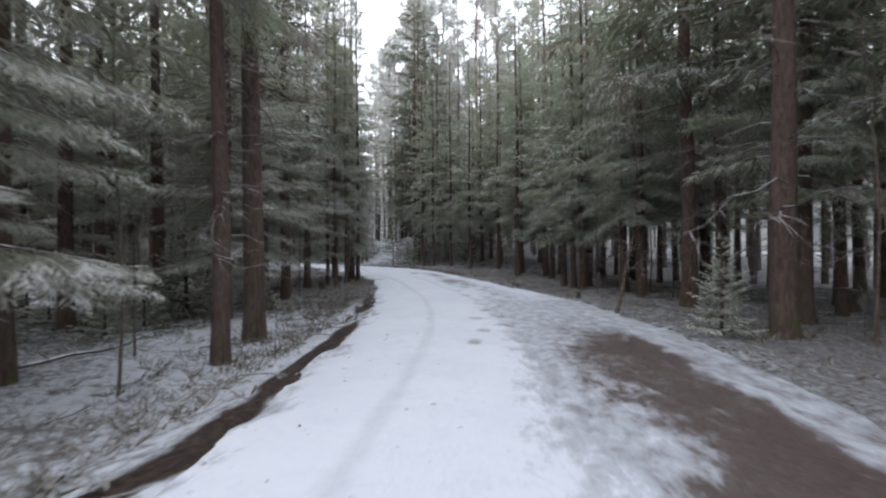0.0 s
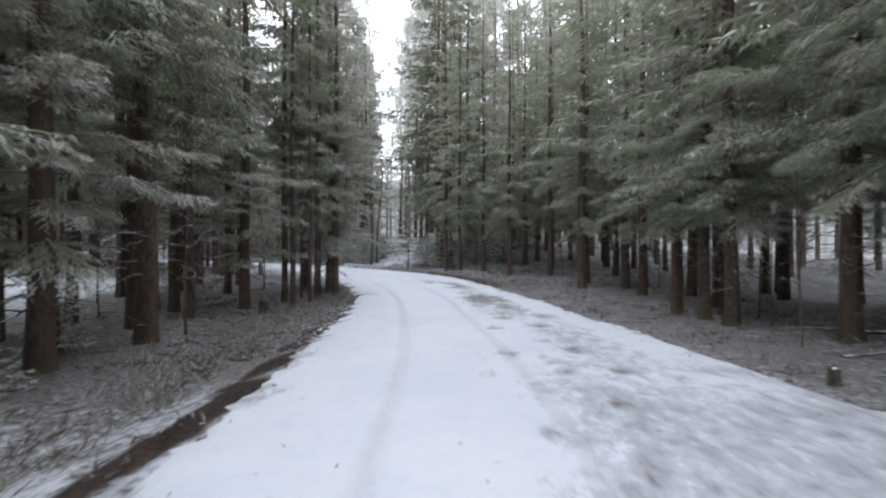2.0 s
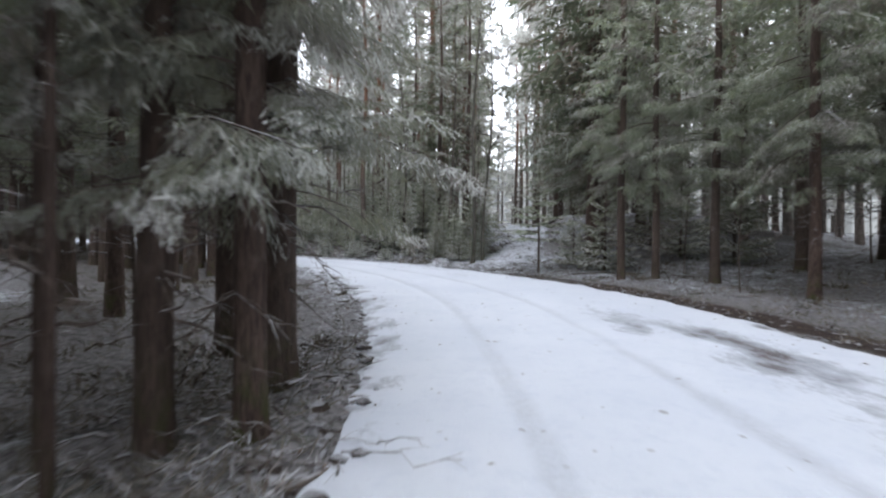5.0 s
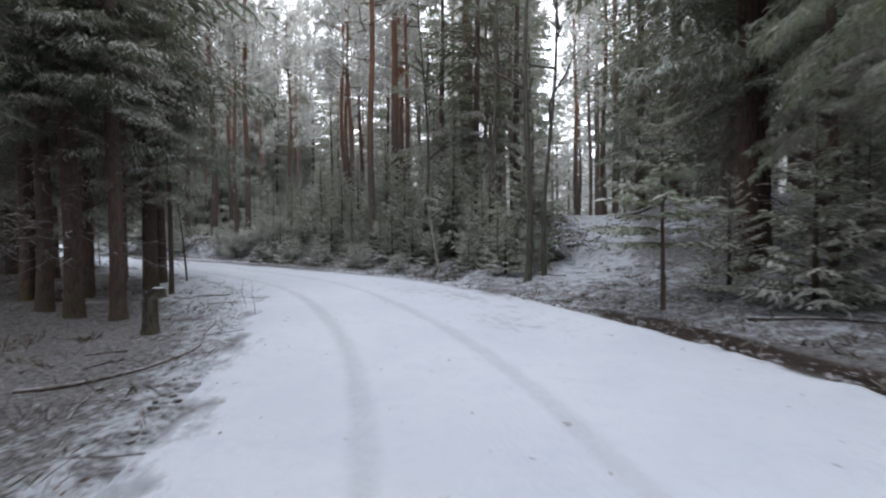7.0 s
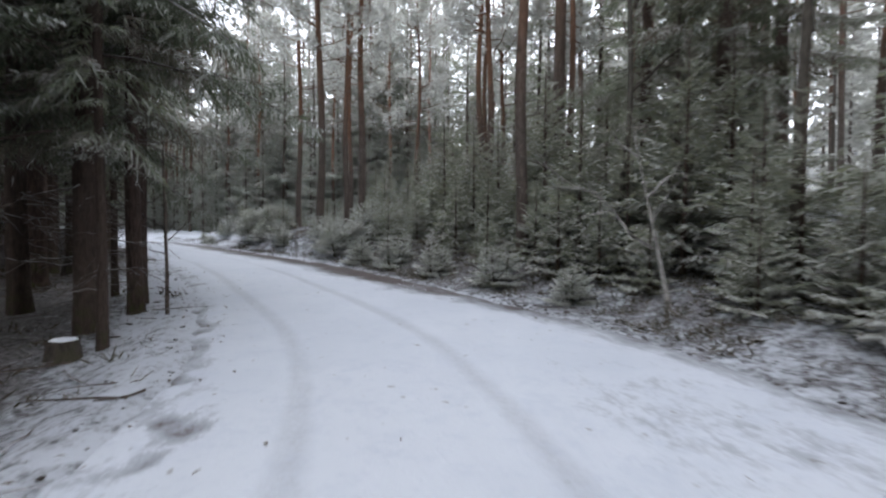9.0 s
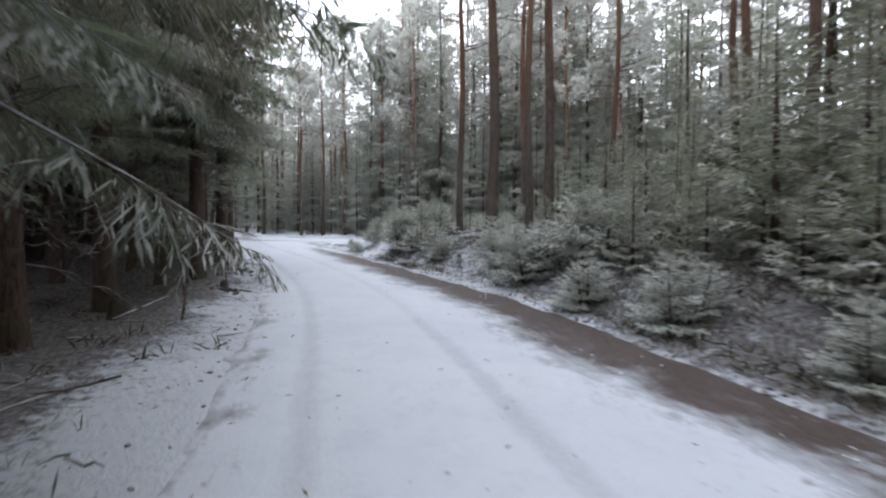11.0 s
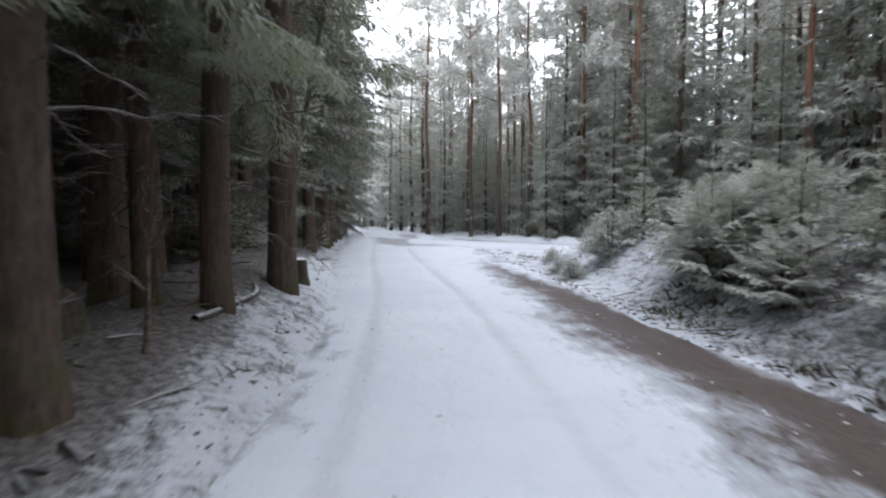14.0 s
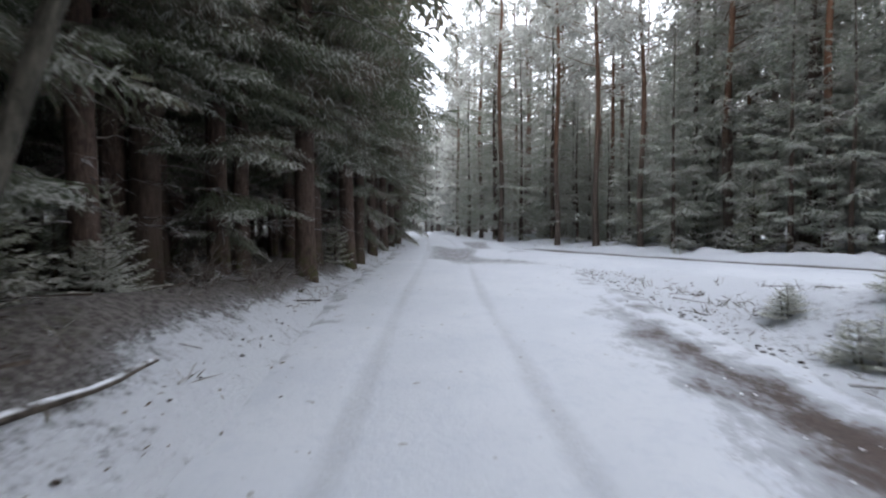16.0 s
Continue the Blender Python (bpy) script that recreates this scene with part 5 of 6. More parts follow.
def backdrop_mesh():
    """Glowing ring painted as misty distance, with an uneven line of tree tops."""
    n = 1600
    a = np.arange(n) / n * 2 * np.pi
    r = np.random.default_rng(12)
    knots = np.arange(0, n + 40, 40)
    top = 31 + 4 * np.interp(np.arange(n), knots, r.uniform(-1, 1, len(knots)))
    # pointed tops of single trees, five columns to each
    tall = np.repeat(r.uniform(0.0, 7.0, n // 5 + 1), 5)[:n]
    top = top + tall * (1 - np.abs(np.arange(n) % 5 - 2) / 2.6) + r.uniform(-0.7, 0.7, n)
    x, y = -22 + 165 * np.cos(a), 36 + 165 * np.sin(a)
    v = np.vstack([np.stack([x, y, 0 * a - 4], 1), np.stack([x, y, top], 1)])
    i = np.arange(n)
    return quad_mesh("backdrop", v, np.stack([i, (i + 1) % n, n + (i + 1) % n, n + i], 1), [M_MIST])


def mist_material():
    m, n, l, b = material("glowing_mist")
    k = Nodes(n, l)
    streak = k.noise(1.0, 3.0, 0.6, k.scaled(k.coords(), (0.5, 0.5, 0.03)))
    # haze painted as glowing grey; no lamp stands there
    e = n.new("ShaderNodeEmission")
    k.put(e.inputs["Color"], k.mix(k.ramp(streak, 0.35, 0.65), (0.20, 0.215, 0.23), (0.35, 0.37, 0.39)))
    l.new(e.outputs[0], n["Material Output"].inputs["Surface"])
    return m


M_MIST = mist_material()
tagged(new("backdrop", backdrop_mesh()), "glowing ring painted as pale misty woods far off", "backdrop", kind="structure")


# ---------------------------------------------------------------- single trees with a form of their own
def lone(name, meshes, x, y, label, category="tree", turn=0.0, lean=(0, 0)):
    ob = as_tree(name, meshes, label, category)
    ob.matrix_basis = pose(x, y, height_at(x, y) - 0.05, lean[0], lean[1], turn)
    return ob


lone("aspen", bare_tree_meshes(90, 13, 0.085, M_GREYBARK, 0.02, 16), -7.05, 42.9, "crooked leafless aspen with mossy grey trunk", turn=40)
lone("aspen", bare_tree_meshes(91, 12, 0.06, M_GREYBARK, -0.03, 14), -6.7, 43.25, "thinner leafless aspen beside a mossy twin trunk", turn=200)
lone("birch_sapling", bare_tree_meshes(92, 3.1, 0.04, M_BIRCH, 0.0, 4), -10.42, 45.06, "pale leaning birch sapling at the road's edge", lean=(-8, -12))
lone("aspen", bare_tree_meshes(93, 11, 0.08, M_GREYBARK, 0.0, 14), -12.0, 47.4, "slim leafless aspen among young spruces", turn=90)
lone("aspen", bare_tree_meshes(94, 12, 0.09, M_GREYBARK, 0.03, 14), -9.0, 46.4, "slim leafless aspen with bent top", turn=300)
lone("dead_tree", bare_tree_meshes(95, 9, 0.075, M_GREYBARK, 0.0, 12), -36.32, 44.68, "leaning dead tree with mossy grey bark by the verge", lean=(-8, -10), turn=0)


def little_spruce(seed, height, bare):
    rng2 = np.random.default_rng(seed)
    tv, tq, spine, thick = stem(rng2, height, 0.045, 7, 8, sway=0.02, flare=0.1)
    trunk, leaf = Heap(), Heap()
    trunk.add(tv, tq)
    kinds = [bough(rng2, 8, 4, 0.25, 0.2, 0.03) for _ in range(3)]
    z = bare
    while z < height:
        f = (z - bare) / (height - bare)
        for i in range(4):
            v, q, tip, wood, wq = kinds[rng2.integers(3)]
            az, size = rng2.uniform(0, 6.3), 1.25 * (1 - f) ** 0.8 * rng2.uniform(0.7, 1.1) + 0.1
            leaf.add(turned(v, az, 0.1 + 0.5 * f, size) + spine(z), q, 0, tip)
            leaf.add(turned(wood, az, 0.1 + 0.5 * f, size) + spine(z), wq, 1)
        z += 0.22
    return [("trunk", trunk.mesh("trunk", [M_BARK], True)), ("crown", leaf.mesh("crown", [M_NEEDLE, M_TWIG]))]


lone("young_spruce", little_spruce(96, 3.7, 1.15), -4.0, 39.7, "small spruce with bare lower stem at the track's foot", "tree")


# ---------------------------------------------------------------- stumps, logs and sticks
def lump(rng2, size, rings=4, sides=7):
    """A rough stone-like lump."""
    t = np.linspace(0, np.pi, rings + 1)[1:-1]
    a = np.arange(sides) / sides * 2 * np.pi
    v = [[0, 0, size[2]]]
    for p in t:
        for q in a:
            k = rng2.uniform(0.75, 1.2)
            v.append([size[0] * math.sin(p) * math.cos(q) * k, size[1] * math.sin(p) * math.sin(q) * k, size[2] * math.cos(p) * k])
    return np.array(v), sides


def stump_thing(seed, x, y, r, h, label, broken=False, cap=0.028):
    rng2 = np.random.default_rng(seed)
    ob = new("tree_stump")
    sides, rings = 18, 9
    a = np.arange(sides) / sides * 2 * np.pi
    lob = 1 + 0.09 * np.sin(3 * a + 1 + seed) + 0.06 * np.sin(5 * a) + rng2.uniform(-0.035, 0.035, sides)
    z = np.linspace(-0.08, h, rings)
    rad = r * (1 + 0.28 * np.exp(-np.maximum(z, 0) / 0.12))
    v = np.stack([(rad[:, None] * lob * np.cos(a)), (rad[:, None] * lob * np.sin(a)), np.repeat(z[:, None], sides, 1)], 2)
    v[:, :, :2] *= 1 + rng2.uniform(-0.02, 0.02, (rings, sides, 1))
    v[-1, :, 2] += rng2.uniform(-0.015, 0.012, sides)
    if broken:
        v[-1, :, 2] += h * 0.35 * np.abs(np.sin(2.5 * a + seed)) * rng2.uniform(0.4, 1.0, sides)
        v[-1, :, :2] *= 0.8
    i = np.arange((rings - 1) * sides)
    k, s = i // sides, i % sides
    q = np.stack([k * sides + s, k * sides + (s + 1) % sides, (k + 1) * sides + (s + 1) % sides, (k + 1) * sides + s], 1)
    part("stump_body", quad_mesh("stump_body", v.reshape(-1, 3), q, [M_STUMPBARK], None, None, True), ob)
    # sunken cut face and the snow that lies on it
    def disc(f, base, dome):
        ring = [(f * r * (1 - j / 4)) for j in range(4)]
        pts = np.vstack([np.stack([rr * lob * np.cos(a), rr * lob * np.sin(a), np.full(sides, base + dome * (1 - (j == 0) * 1.0) * (0.6 + 0.13 * j)) + rng2.uniform(-0.006, 0.006, sides)], 1) for j, rr in enumerate(ring)])
        ii = np.arange(3 * sides)
        kk, ss = ii // sides, ii % sides
        qq = np.stack([kk * sides + ss, kk * sides + (ss + 1) % sides, (kk + 1) * sides + (ss + 1) % sides, (kk + 1) * sides + ss], 1)
        last = np.stack([3 * sides + np.arange(0, sides - 2, 2) * 0, 3 * sides + np.arange(1, sides - 1, 2), 3 * sides + np.arange(2, sides, 2), 3 * sides + np.minimum(np.arange(3, sides + 1, 2), sides - 1)], 1)[: sides // 2 - 1]
        return pts, np.vstack([qq, last])
    pv, pq = disc(0.99, h - 0.012, 0.004)
    part("cut_face", quad_mesh("cut_face", pv, pq, [M_CUT if cap else M_ROTTEN]), ob, "weathered cut wood")
    if cap:
        pv, pq = disc(0.96, h - 0.006, cap)
        part("snow_cap", quad_mesh("snow_cap", pv, pq, [M_SNOW], None, None, True), ob, "soft cap of snow")
    ob.matrix_basis = pose(x, y, height_at(x, y), rng2.uniform(-2, 2), rng2.uniform(-2, 2), rng2.uniform(0, 360))
    return tagged(ob, label, "stump", "stumps beside the road")


stump_thing(1, -34.97, 45.08, 0.165, 1.62 - height_at(-34.97, 45.08), "sawn tree stump capped with snow on the verge")
stump_thing(2, -11.82, 36.19, 0.115, 0.62, "broken decayed stump with snow on top", True, 0.0)
stump_thing(3, -15.24, 38.96, 0.15, max(0.2, 0.48 - height_at(-15.24, 38.96)), "low sawn stump capped with snow")
stump_thing(4, -5.58, 22.77, 0.125, 0.36, "dark old stump among needles", False, 0.0)
stump_thing(5, 10.1, 12.2, 0.17, 0.5, "dark stump under the spruces", True, 0.0)
stump_thing(6, 4.16, 15.1, 0.055, 0.17, "small dark stub at the road's edge", True, 0.02)
stump_thing(7, -25.2, 43.2, 0.06, 0.15, "splintered stump with snow in its hollows", True, 0.0)
stump_thing(8, -25.0, 41.5, 0.16, 0.3, "mossy rotten stump under dark spruces", True, 0.0)
stump_thing(9, -30.9, 43.3, 0.2, 0.35, "rotten stump under dark spruces", True, 0.0)


def log_thing(name, pts, r0, r1, mat, label, twigs=0, seed=0, lift=0.6):
    """A stem or branch that lies along points of the plan."""
    rng2 = np.random.default_rng(seed + 300)
    p = np.array(pts, float)
    n = max(6, int(np.hypot(*(p[-1] - p[0])) / 0.22))
    t = np.linspace(0, len(p) - 1, n)
    x, y = np.interp(t, np.arange(len(p)), p[:, 0]), np.interp(t, np.arange(len(p)), p[:, 1])
    x, y = x + 0.03 * np.sin(t * 4 + seed), y + 0.03 * np.cos(t * 5 + seed)
    r = np.linspace(r0, r1, n)
    z = terrain(x, y)[0]
    z = np.convolve(np.r_[z[0], z, z[-1]], [0.25, 0.5, 0.25], "valid") + r * lift
    heap = Heap()
    heap.add(*tube(np.stack([x, y, z], 1), r * (1 + 0.08 * np.sin(np.arange(n) * 2.1)), 8))
    ob = new(name)
    part("stem", heap.mesh("stem", [mat], True), ob)
    if twigs:
        h2 = Heap()
        for _ in range(twigs):
            k = rng2.integers(1, n - 1)
            v, q = bare_branch(rng2, rng2.uniform(0.25, 0.8), max(0.005, r[k] * 0.35), 3, 0.1)
            h2.add(turned(v, rng2.uniform(0, 6.3), rng2.uniform(-0.05, 0.6), 1) + np.array([x[k], y[k], z[k]]), q)
        tagged(part("twigs", h2.mesh("twigs", [mat]), ob), kind="stuff")
    return tagged(ob, label, "fallen wood", "fallen wood beside the road")


log_thing("fallen_branch", [(-9.9, 33.3), (-9.33, 34.2), (-9.3, 34.9), (-10.2, 35.9), (-10.9, 36.7)], 0.026, 0.010, M_TWIG, "long crooked dark fallen branch by the road", 7, 1)
log_thing("fallen_branch", [(-8.5, 33.0), (-9.2, 33.7)], 0.016, 0.008, M_TWIG, "short snowy fallen branch by the road", 2, 2)
log_thing("fallen_branch", [(-6.4, 6.6), (-5.9, 8.2), (-6.0, 11.0)], 0.04, 0.015, M_STUMP, "fallen branch on the forest floor", 6, 3)
log_thing("log", [(-24.0, 41.4), (-24.8, 42.3)], 0.04, 0.03, M_ROTTEN, "thin dark fallen log lying between trunks", 0, 4, 0.2)
log_thing("log", [(-31.4, 44.25), (-32.7, 44.6), (-33.4, 44.6)], 0.05, 0.035, M_ROTTEN, "dark rotten log on the verge", 2, 5, 0.15)
log_thing("log", [(-35.6, 44.93), (-36.6, 45.02), (-37.75, 45.14)], 0.042, 0.034, M_STUMP, "long pole-like log covered with snow along the verge", 0, 6, 0.2)
log_thing("fallen_branch", [(-40.2, 44.1), (-41.3, 43.6)], 0.03, 0.012, M_TWIG, "bare crooked fallen branch with twigs", 8, 8)
log_thing("fallen_branch", [(-41.0, 44.4), (-42.4, 44.2)], 0.03, 0.012, M_TWIG, "bare fallen branch at the forest edge", 8, 9)
log_thing("log", [(-28.2, 43.5), (-29.2, 43.6)], 0.03, 0.02, M_ROTTEN, "short snowy log between trunks", 0, 10)
log_thing("fallen_branch", [(8.2, 19.2), (6.6, 20.0)], 0.04, 0.02, M_STUMP, "fallen branch under tall spruces", 4, 11)
log_thing("fallen_branch", [(5.6, 17.0), (7.4, 17.9)], 0.03, 0.012, M_STUMP, "thin fallen branch near the road", 5, 12)
log_thing("fallen_branch", [(-3.45, 19.35), (-2.85, 19.6), (-2.7, 20.3), (-3.05, 21.2)], 0.026, 0.012, M_BIRCH, "pale bent branch on the ditch bank", 4, 13)
log_thing("fallen_branch", [(-3.9, 24.7), (-3.5, 26.0)], 0.03, 0.012, M_TWIG, "dark branch lying on torn soil", 6, 14)
log_thing("fallen_branch", [(-2.9, 39.0), (-0.8, 38.6)], 0.04, 0.015, M_ROTTEN, "dark fallen branch on the brown bank", 5, 15)


log_thing("log", [(-5.3, 49.4), (-4.5, 49.6), (-3.7, 49.8)], 0.10, 0.085, M_ROTTEN, "dark log lying across the crest of the bank", 3, 16, 0.1)


def stick_thing(x, y, height, lean_x, lean_y, r, label, seed):
    rng2 = np.random.default_rng(seed)
    t = np.linspace(0, 1, 8)
    z = t * height - 0.05
    p = np.stack([math.tan(radians(lean_x)) * z + 0.03 * np.sin(5 * t + seed), math.tan(radians(lean_y)) * z + 0.03 * np.cos(4 * t), z], 1)
    heap = Heap()
    heap.add(*tube(p, r * (1.05 - 0.7 * t), 6))
    for _ in range(4):
        k = rng2.integers(2, 7)
        v, q = bare_branch(rng2, rng2.uniform(0.2, 0.6), r * 0.35, 2, 0.0)
        heap.add(turned(v, rng2.uniform(0, 6.3), rng2.uniform(0.1, 0.8), 1) + p[k], q)
    ob = new("stick", heap.mesh("stick", [M_TWIG], True))
    ob.matrix_basis = pose(x, y, height_at(x, y), 0, 0, 0)
    return tagged(ob, label, "stick", "sticks beside the road")


stick_thing(3.96, 11.3, 1.9, 16, 8, 0.045, "thick dead stick leaning at the road's edge", 1)
stick_thing(-22.5, 42.15, 1.7, -14, 12, 0.018, "thin dead stem leaning by the verge", 2)
stick_thing(-24.45, 42.4, 1.9, 2, -3, 0.02, "thin dead stem standing under spruces", 3)
stick_thing(-30.4, 44.1, 1.2, -14, 4, 0.026, "broken dead stem leaning by the verge", 4)
stick_thing(-15.9, 40.3, 2.6, -14, 6, 0.03, "thin dead stem leaning over the verge", 5)
stick_thing(-10.6, 37.2, 0.6, 3, 0, 0.006, "thin withered stalk in the snow", 6)
stick_thing(-11.2, 37.6, 0.55, -3, 4, 0.006, "thin withered stalk in the snow", 7)


# ---------------------------------------------------------------- litter, clods and grass
def spread(count, seed, test, tries=30):
    """Places of the plan that pass the test, with their height."""
    r = np.random.default_rng(seed)
    got = []
    have = 0
    for _ in range(tries):
        x, y = r.uniform(-62, 14, 20000), r.uniform(0, 62, 20000)
        keep = terrain_near(x, y)
        x, y = x[keep], y[keep]
        h, cover, wet, out, out2, s, u = terrain(x, y)
        ok = test(s, u, out, out2, x, y, r)
        got.append(np.stack([x, y, h, s, u, out], 1)[ok])
        have += ok.sum()
        if have >= count:
            break
    return np.vstack(got)[:count]


def terrain_near(x, y):
    """Cheap sieve: places within about 12 m of the road."""
    c = MAIN[::40]
    return np.min((x[:, None] - c[None, :, 0]) ** 2 + (y[:, None] - c[None, :, 1]) ** 2, axis=1) < 190


def lump_quads(sides):
    q = [[1 + j * sides + i, 1 + (j + 1) * sides + i, 1 + (j + 1) * sides + (i + 1) % sides, 1 + j * sides + (i + 1) % sides] for j in range(2) for i in range(sides)]
    return np.array(q + [[0, 1 + 2 * i, 1 + (2 * i + 1) % sides, 1 + (2 * i + 2) % sides] for i in range(sides // 2)])


def clods():
    r = np.random.default_rng(21)
    at = spread(4600, 22, lambda s, u, o, o2, x, y, g: (o > -0.15) & (o2 > 0.3) & (g.random(len(s)) < np.exp(-np.maximum(o, 0) / np.where((u < 0) & (s > 38), 0.9, 0.45)) * (0.35 - 0.12 * (u < 0) * (s > 38) + 0.65 * (u > 0) * (s > 28) + 1.2 * (u < 0) * (s > 17) * (s < 30)))
                & ((u > 0) | (s > 17)))
    heap = Heap()
    shapes = [lump(r, (1.0, 0.8, 0.6), 4, 6) for _ in range(6)]
    for x, y, z, s, u, o in at:
        v, sides = shapes[r.integers(6)]
        k = r.uniform(0.02, 0.075) * (1.0 if u < 0 and s < 30 else 0.42 if s > 38 and u < 0 else 0.65 if s > 48 else 0.9)
        a = r.uniform(0, 6.3)
        c, d = math.cos(a), math.sin(a)
        w = np.stack([(v[:, 0] * c - v[:, 1] * d) * k + x, (v[:, 0] * d + v[:, 1] * c) * k + y, (v[:, 2] * 0.8 - 0.25) * k + z], 1)
        heap.add(w, lump_quads(sides))
    heaped = [(-25.1 + r.normal(0, 0.28), 43.28 + r.normal(0, 0.16)) for _ in range(22)] + [(-28.6 + r.normal(0, 0.5), 44.1 + r.normal(0, 0.15)) for _ in range(12)]
    for x, y in heaped:
        v, sides = shapes[r.integers(6)]
        k = r.uniform(0.03, 0.08)
        heap.add(turned(v * np.array([1.5 * k, 0.45 * k, 0.8 * k]), r.uniform(0, 6.3), r.uniform(-0.4, 0.4), 1.0) + np.array([x, y, height_at(x, y) + 0.3 * k]), lump_quads(sides))
    torn = spread(130, 31, lambda s, u, o, o2, x, y, g: (u < 0) & (s > 19.5) & (s < 29.5) & (o > -0.15) & (o < 0.95) & (g.random(len(s)) < 0.9))
    for x, y, z, s, u, o in torn:
        v, sides = shapes[r.integers(6)]
        k = r.uniform(0.035, 0.11) * (1.1 - 0.4 * abs(o - 0.35))
        a = r.uniform(0, 6.3)
        c, d = math.cos(a), math.sin(a)
        w = np.stack([(v[:, 0] * c - v[:, 1] * d) * k + x, (v[:, 0] * d + v[:, 1] * c) * k + y, (v[:, 2] * r.uniform(0.4, 1.0) - 0.1) * k + z + 0.05 * (o < 0.1)], 1)
        heap.add(w, lump_quads(sides))
    return heap.mesh("soil_clods", [M_CLOD])


tagged(new("soil_clods", clods()), "frozen clods of soil with snow along the verge", "clods", kind="stuff")


def tufts():
    r = np.random.default_rng(23)
    at = spread(6500, 24, lambda s, u, o, o2, x, y, g: (o > 0.1) & (o < 7) & (o2 > 0.6) & ((u > 0) | (s > 24) | (o > 0.85)) & (g.random(len(s)) < np.where(s > 40, 0.025, 0.10) + 0.75 * np.exp(-((o - 1.2) / 1.2) ** 2) * ((s > 50) & (s < 64) & (u > 0) | (u < 0) & (s < 30))))
    n = 6
    P = np.repeat(at[:, :3], n, 0) + np.c_[r.normal(0, 0.05, (len(at) * n, 2)), np.full(len(at) * n, -0.01)]
    D = unit(np.stack([r.normal(0, 0.6, len(P)), r.normal(0, 0.6, len(P)), r.uniform(0.25, 1.0, len(P))], 1))
    v, q = blades(P, D, r.uniform(0.08, 0.26, len(P)), np.full(len(P), 0.006), r, 0.2)
    heap = Heap()
    heap.add(v, q)
    return heap.mesh("grass_tufts", [M_GRASS])


tagged(new("grass_tufts", tufts()), "withered grass tufts dusted with snow", "grass", kind="stuff")


def dwarf_shrubs():
    """Low heather and bilberry in patches along the bank."""
    r = np.random.default_rng(29)
    at = spread(2600, 30, lambda s, u, o, o2, x, y, g: (o > 0.25) & (o < 7) & (o2 > 0.8) & (value_noise(x, y, 1.4, 91) + 0.4 * value_noise(x, y, 0.5, 92) > -0.02) & (g.random(len(s)) < np.where(s > 66, 0.02, 0.12) + 0.88 * (u > 0) * (s > 44) * (s < 68)))
    n = 16
    P = np.repeat(at[:, :3], n, 0) + np.c_[r.normal(0, 0.09, (len(at) * n, 2)), np.full(len(at) * n, -0.01)]
    D = unit(np.stack([r.normal(0, 0.75, len(P)), r.normal(0, 0.75, len(P)), r.uniform(0.2, 1.0, len(P))], 1))
    v, q = blades(P, D, r.uniform(0.06, 0.24, len(P)), np.full(len(P), 0.011), r, 0.2)
    heap = Heap()
    heap.add(v, q)
    return heap.mesh("dwarf_shrubs", [M_HEATH])


tagged(new("dwarf_shrubs", dwarf_shrubs()), "low brown heather dusted with snow on the bank", "shrubs", kind="stuff")


def bare_shrub(seed, x, y, height, count):
    """A leafless shrub: many thin arching shoots from one foot."""
    r = np.random.default_rng(seed)
    heap = Heap()
    for _ in range(count):
        v, q = bare_branch(r, height * r.uniform(0.6, 1.15), 0.007, 5, r.uniform(0.05, 0.45))
        heap.add(turned(v, r.uniform(0, 6.3), r.uniform(0.3, 1.3), 1.0) + np.array([r.normal(0, 0.06), r.normal(0, 0.06), 0.0]), q)
    ob = new("bare_shrub", heap.mesh("bare_shrub", [M_TWIG]))
    ob.matrix_basis = pose(x, y, height_at(x, y) - 0.03, 0, 0, 0)
    return tagged(ob, "leafless brown shrub of thin twigs at the forest edge", "shrub", "bare shrubs at the forest edge")


for n, (x, y) in enumerate([(-40.3, 44.45), (-41.1, 44.3), (-42.0, 44.7), (-43.1, 44.8), (-44.4, 45.1), (-45.9, 45.2), (-41.6, 44.0), (-37.2, 43.9), (-30.2, 43.2), (-27.4, 43.0)]):
    bare_shrub(400 + n, x, y, (0.75, 0.6, 0.9)[n % 3], 16)


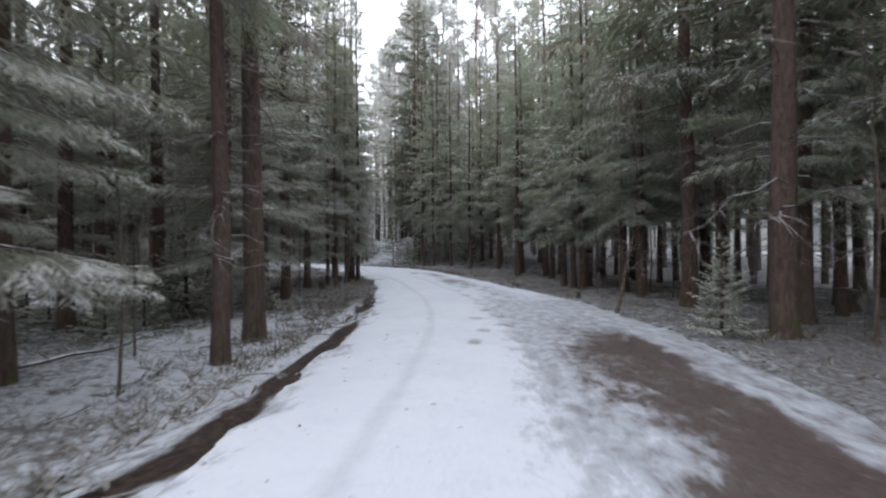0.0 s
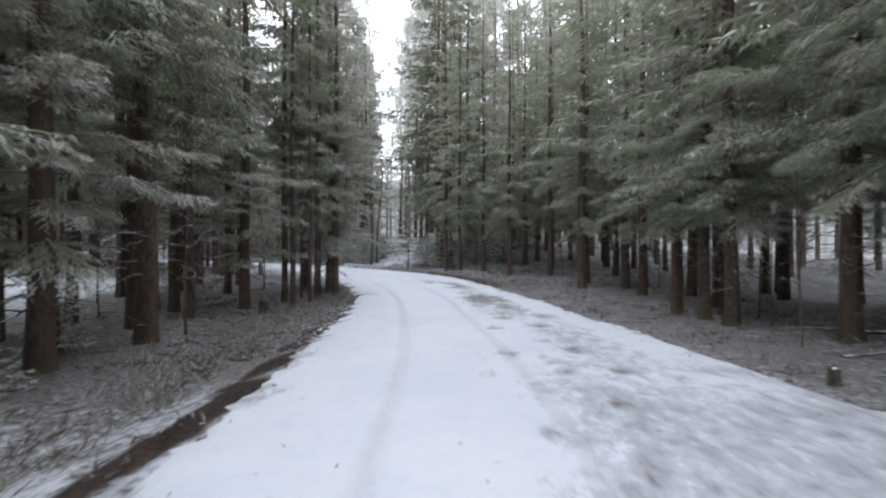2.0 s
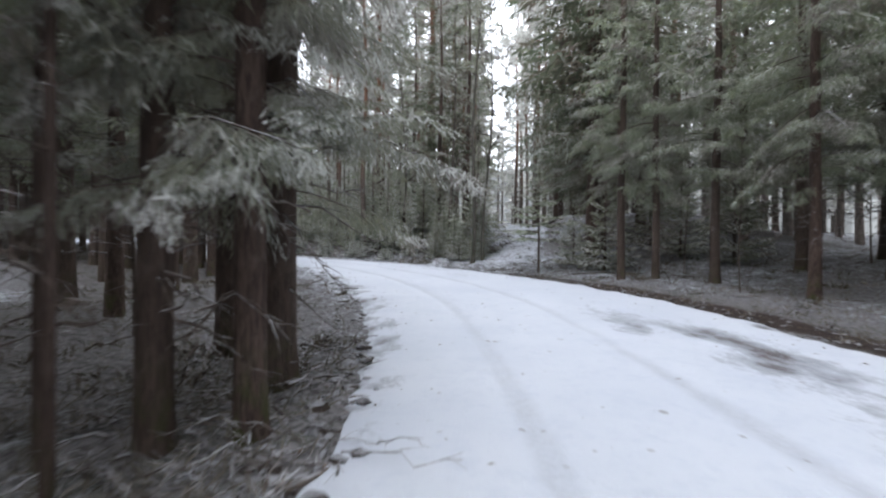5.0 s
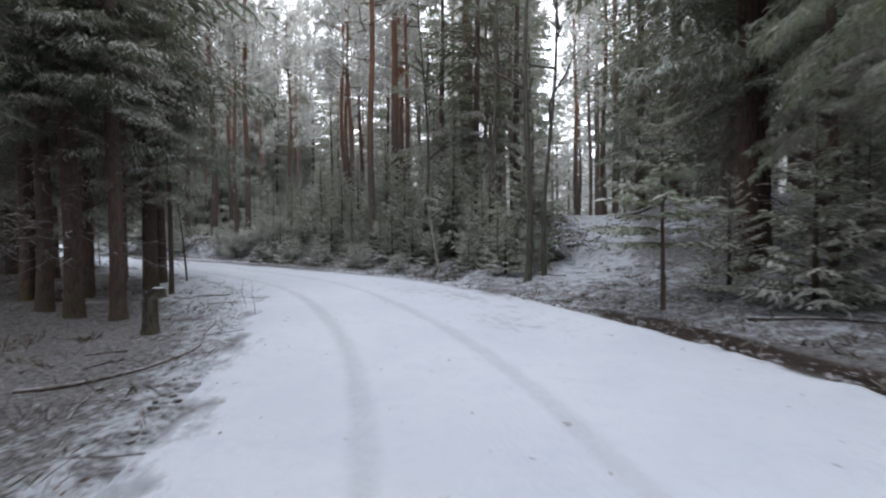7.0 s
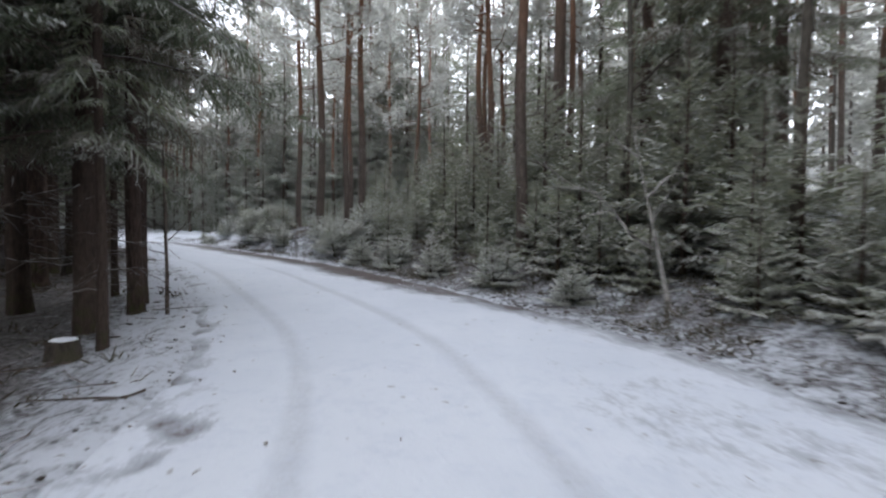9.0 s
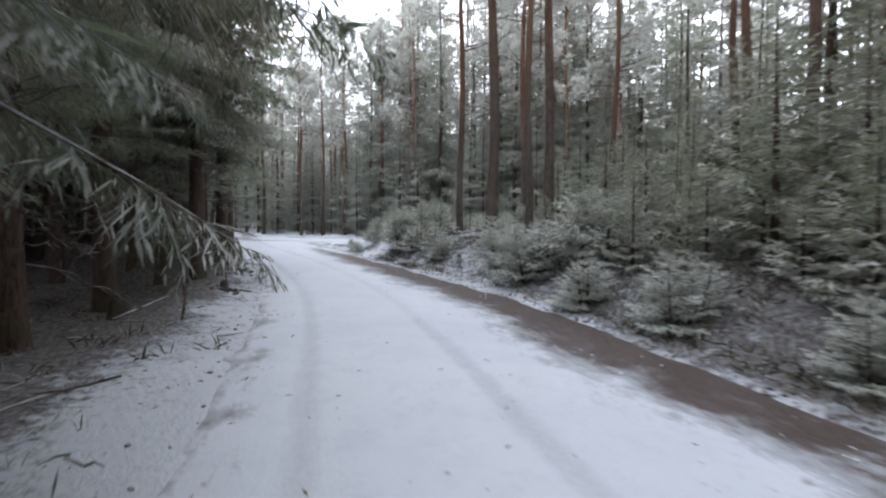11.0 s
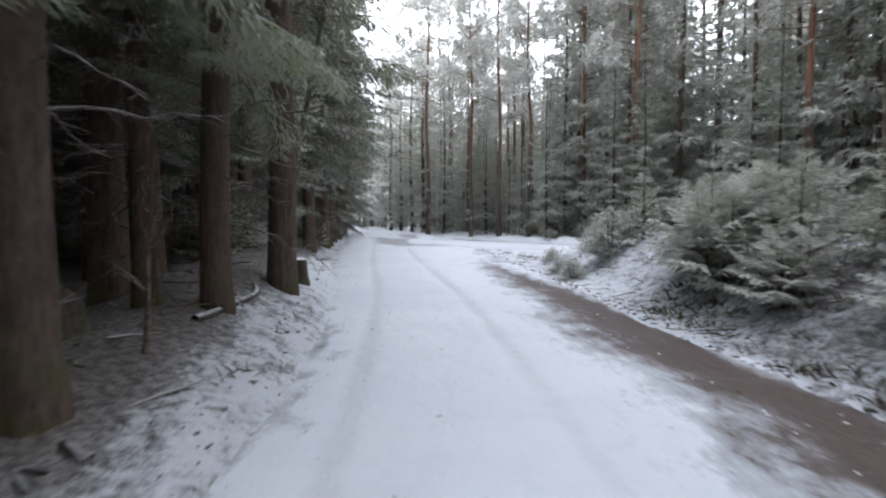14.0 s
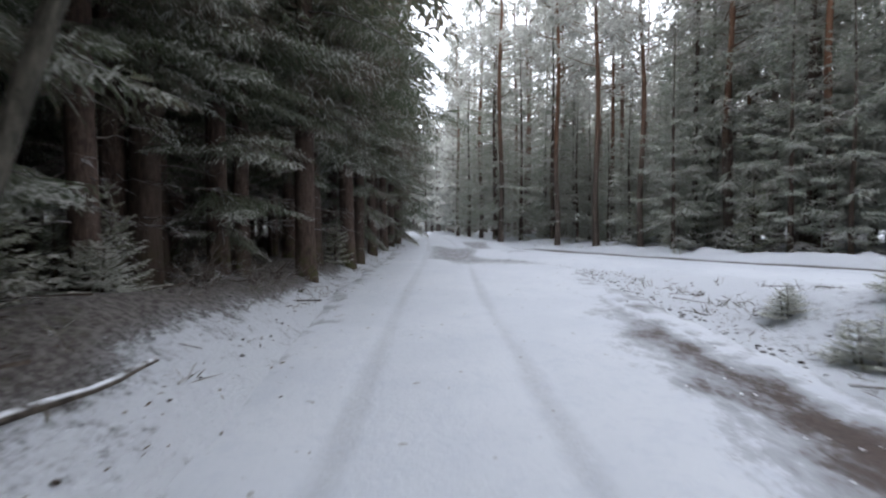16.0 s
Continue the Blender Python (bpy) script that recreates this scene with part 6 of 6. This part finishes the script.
def twig_litter():
    r = np.random.default_rng(25)
    at = spread(2200, 26, lambda s, u, o, o2, x, y, g: (o > 0.2) & (o < 9) & (o2 > 1.0) & (g.random(len(s)) < 0.5))
    heap = Heap()
    for x, y, z, s, u, o in at:
        a, l = r.uniform(0, 6.3), r.uniform(0.12, 0.9) ** 1.3
        t = np.linspace(-0.5, 0.5, 4)
        p = np.stack([x + math.cos(a) * l * t + r.normal(0, 0.015, 4), y + math.sin(a) * l * t + r.normal(0, 0.015, 4), z + 0.012 + r.uniform(0, 0.05) + r.normal(0, 0.01, 4)], 1)
        heap.add(*tube(p, np.linspace(0.009, 0.004, 4) * r.uniform(0.7, 1.8), 3))
    for x, y, z, s, u, o in spread(420, 32, lambda s, u, o, o2, x, y, g: (u < 0) & (s > 17) & (s < 30) & (o > 0.25) & (o < 1.8)):
        v, q = bare_branch(r, r.uniform(0.2, 0.65), r.uniform(0.006, 0.014), 3, r.uniform(0.0, 0.25))
        heap.add(turned(v, r.uniform(0, 6.3), r.uniform(-0.05, 0.35), 1.0) + np.array([x, y, z + 0.03]), q)
    return heap.mesh("twig_litter", [M_TWIG])


tagged(new("twig_litter", twig_litter()), "fallen twigs scattered over the forest floor", "twigs", kind="stuff")


def snow_crumbs():
    """Crumbs of snow and ice thrown onto the bare gravel."""
    r = np.random.default_rng(41)
    heap = Heap()
    shapes = [lump(r, (1.0, 0.8, 0.6), 4, 6) for _ in range(5)]
    for x, y, z, s, u, o in spread(150, 42, lambda s, u, o, o2, x, y, g: (u > 0) & (s > 48) & (s < 73) & (o > -1.5) & (o < 0.0) & (o2 > 1.0), 60):
        v, sides = shapes[r.integers(5)]
        k = r.uniform(0.005, 0.016)
        heap.add(v * np.array([k, k * r.uniform(0.6, 1.6), k * 0.7]) + np.array([x, y, z + 0.10]), lump_quads(sides))
    return heap.mesh("snow_crumbs", [M_SNOW], True)


tagged(new("snow_crumbs", snow_crumbs()), "crumbs of snow on bare wet gravel", "snow", kind="stuff")


def leaf_flecks():
    """Dead leaves, needles and bark chips blown onto the snow, thickest by the edges of the road."""
    r = np.random.default_rng(27)
    at = spread(3800, 28, lambda s, u, o, o2, x, y, g: (o > -2.6) & (o < 1.2) & (o2 > 0.5) & (g.random(len(s)) < np.where(o < 0, np.exp(o / 0.30) * 0.7 + 0.004, 0.6)), 60)
    n = len(at)
    # the road stands a little above the land beneath it
    lift = np.where(at[:, 5] < 0.05, 0.115 + 0.035 * np.clip(-at[:, 5] / 2.0, 0, 1), 0.02)
    P = np.stack([at[:, 0], at[:, 1], at[:, 2] + lift], 1)
    D = unit(np.stack([r.normal(0, 1, n), r.normal(0, 1, n), r.uniform(0.0, 0.35, n)], 1))
    v, q = blades(P, D, r.uniform(0.02, 0.08, n), r.uniform(0.005, 0.014, n), r, 0.7)
    heap = Heap()
    heap.add(v, q)
    return heap.mesh("leaf_flecks", [M_LEAF])


M_LEAF = plain("dead_leaves", (0.06, 0.045, 0.032), (0.17, 0.12, 0.08), 30.0, 0.9)
tagged(new("leaf_flecks", leaf_flecks()), "dead leaves and bark chips scattered on the snow", "leaves", kind="stuff")
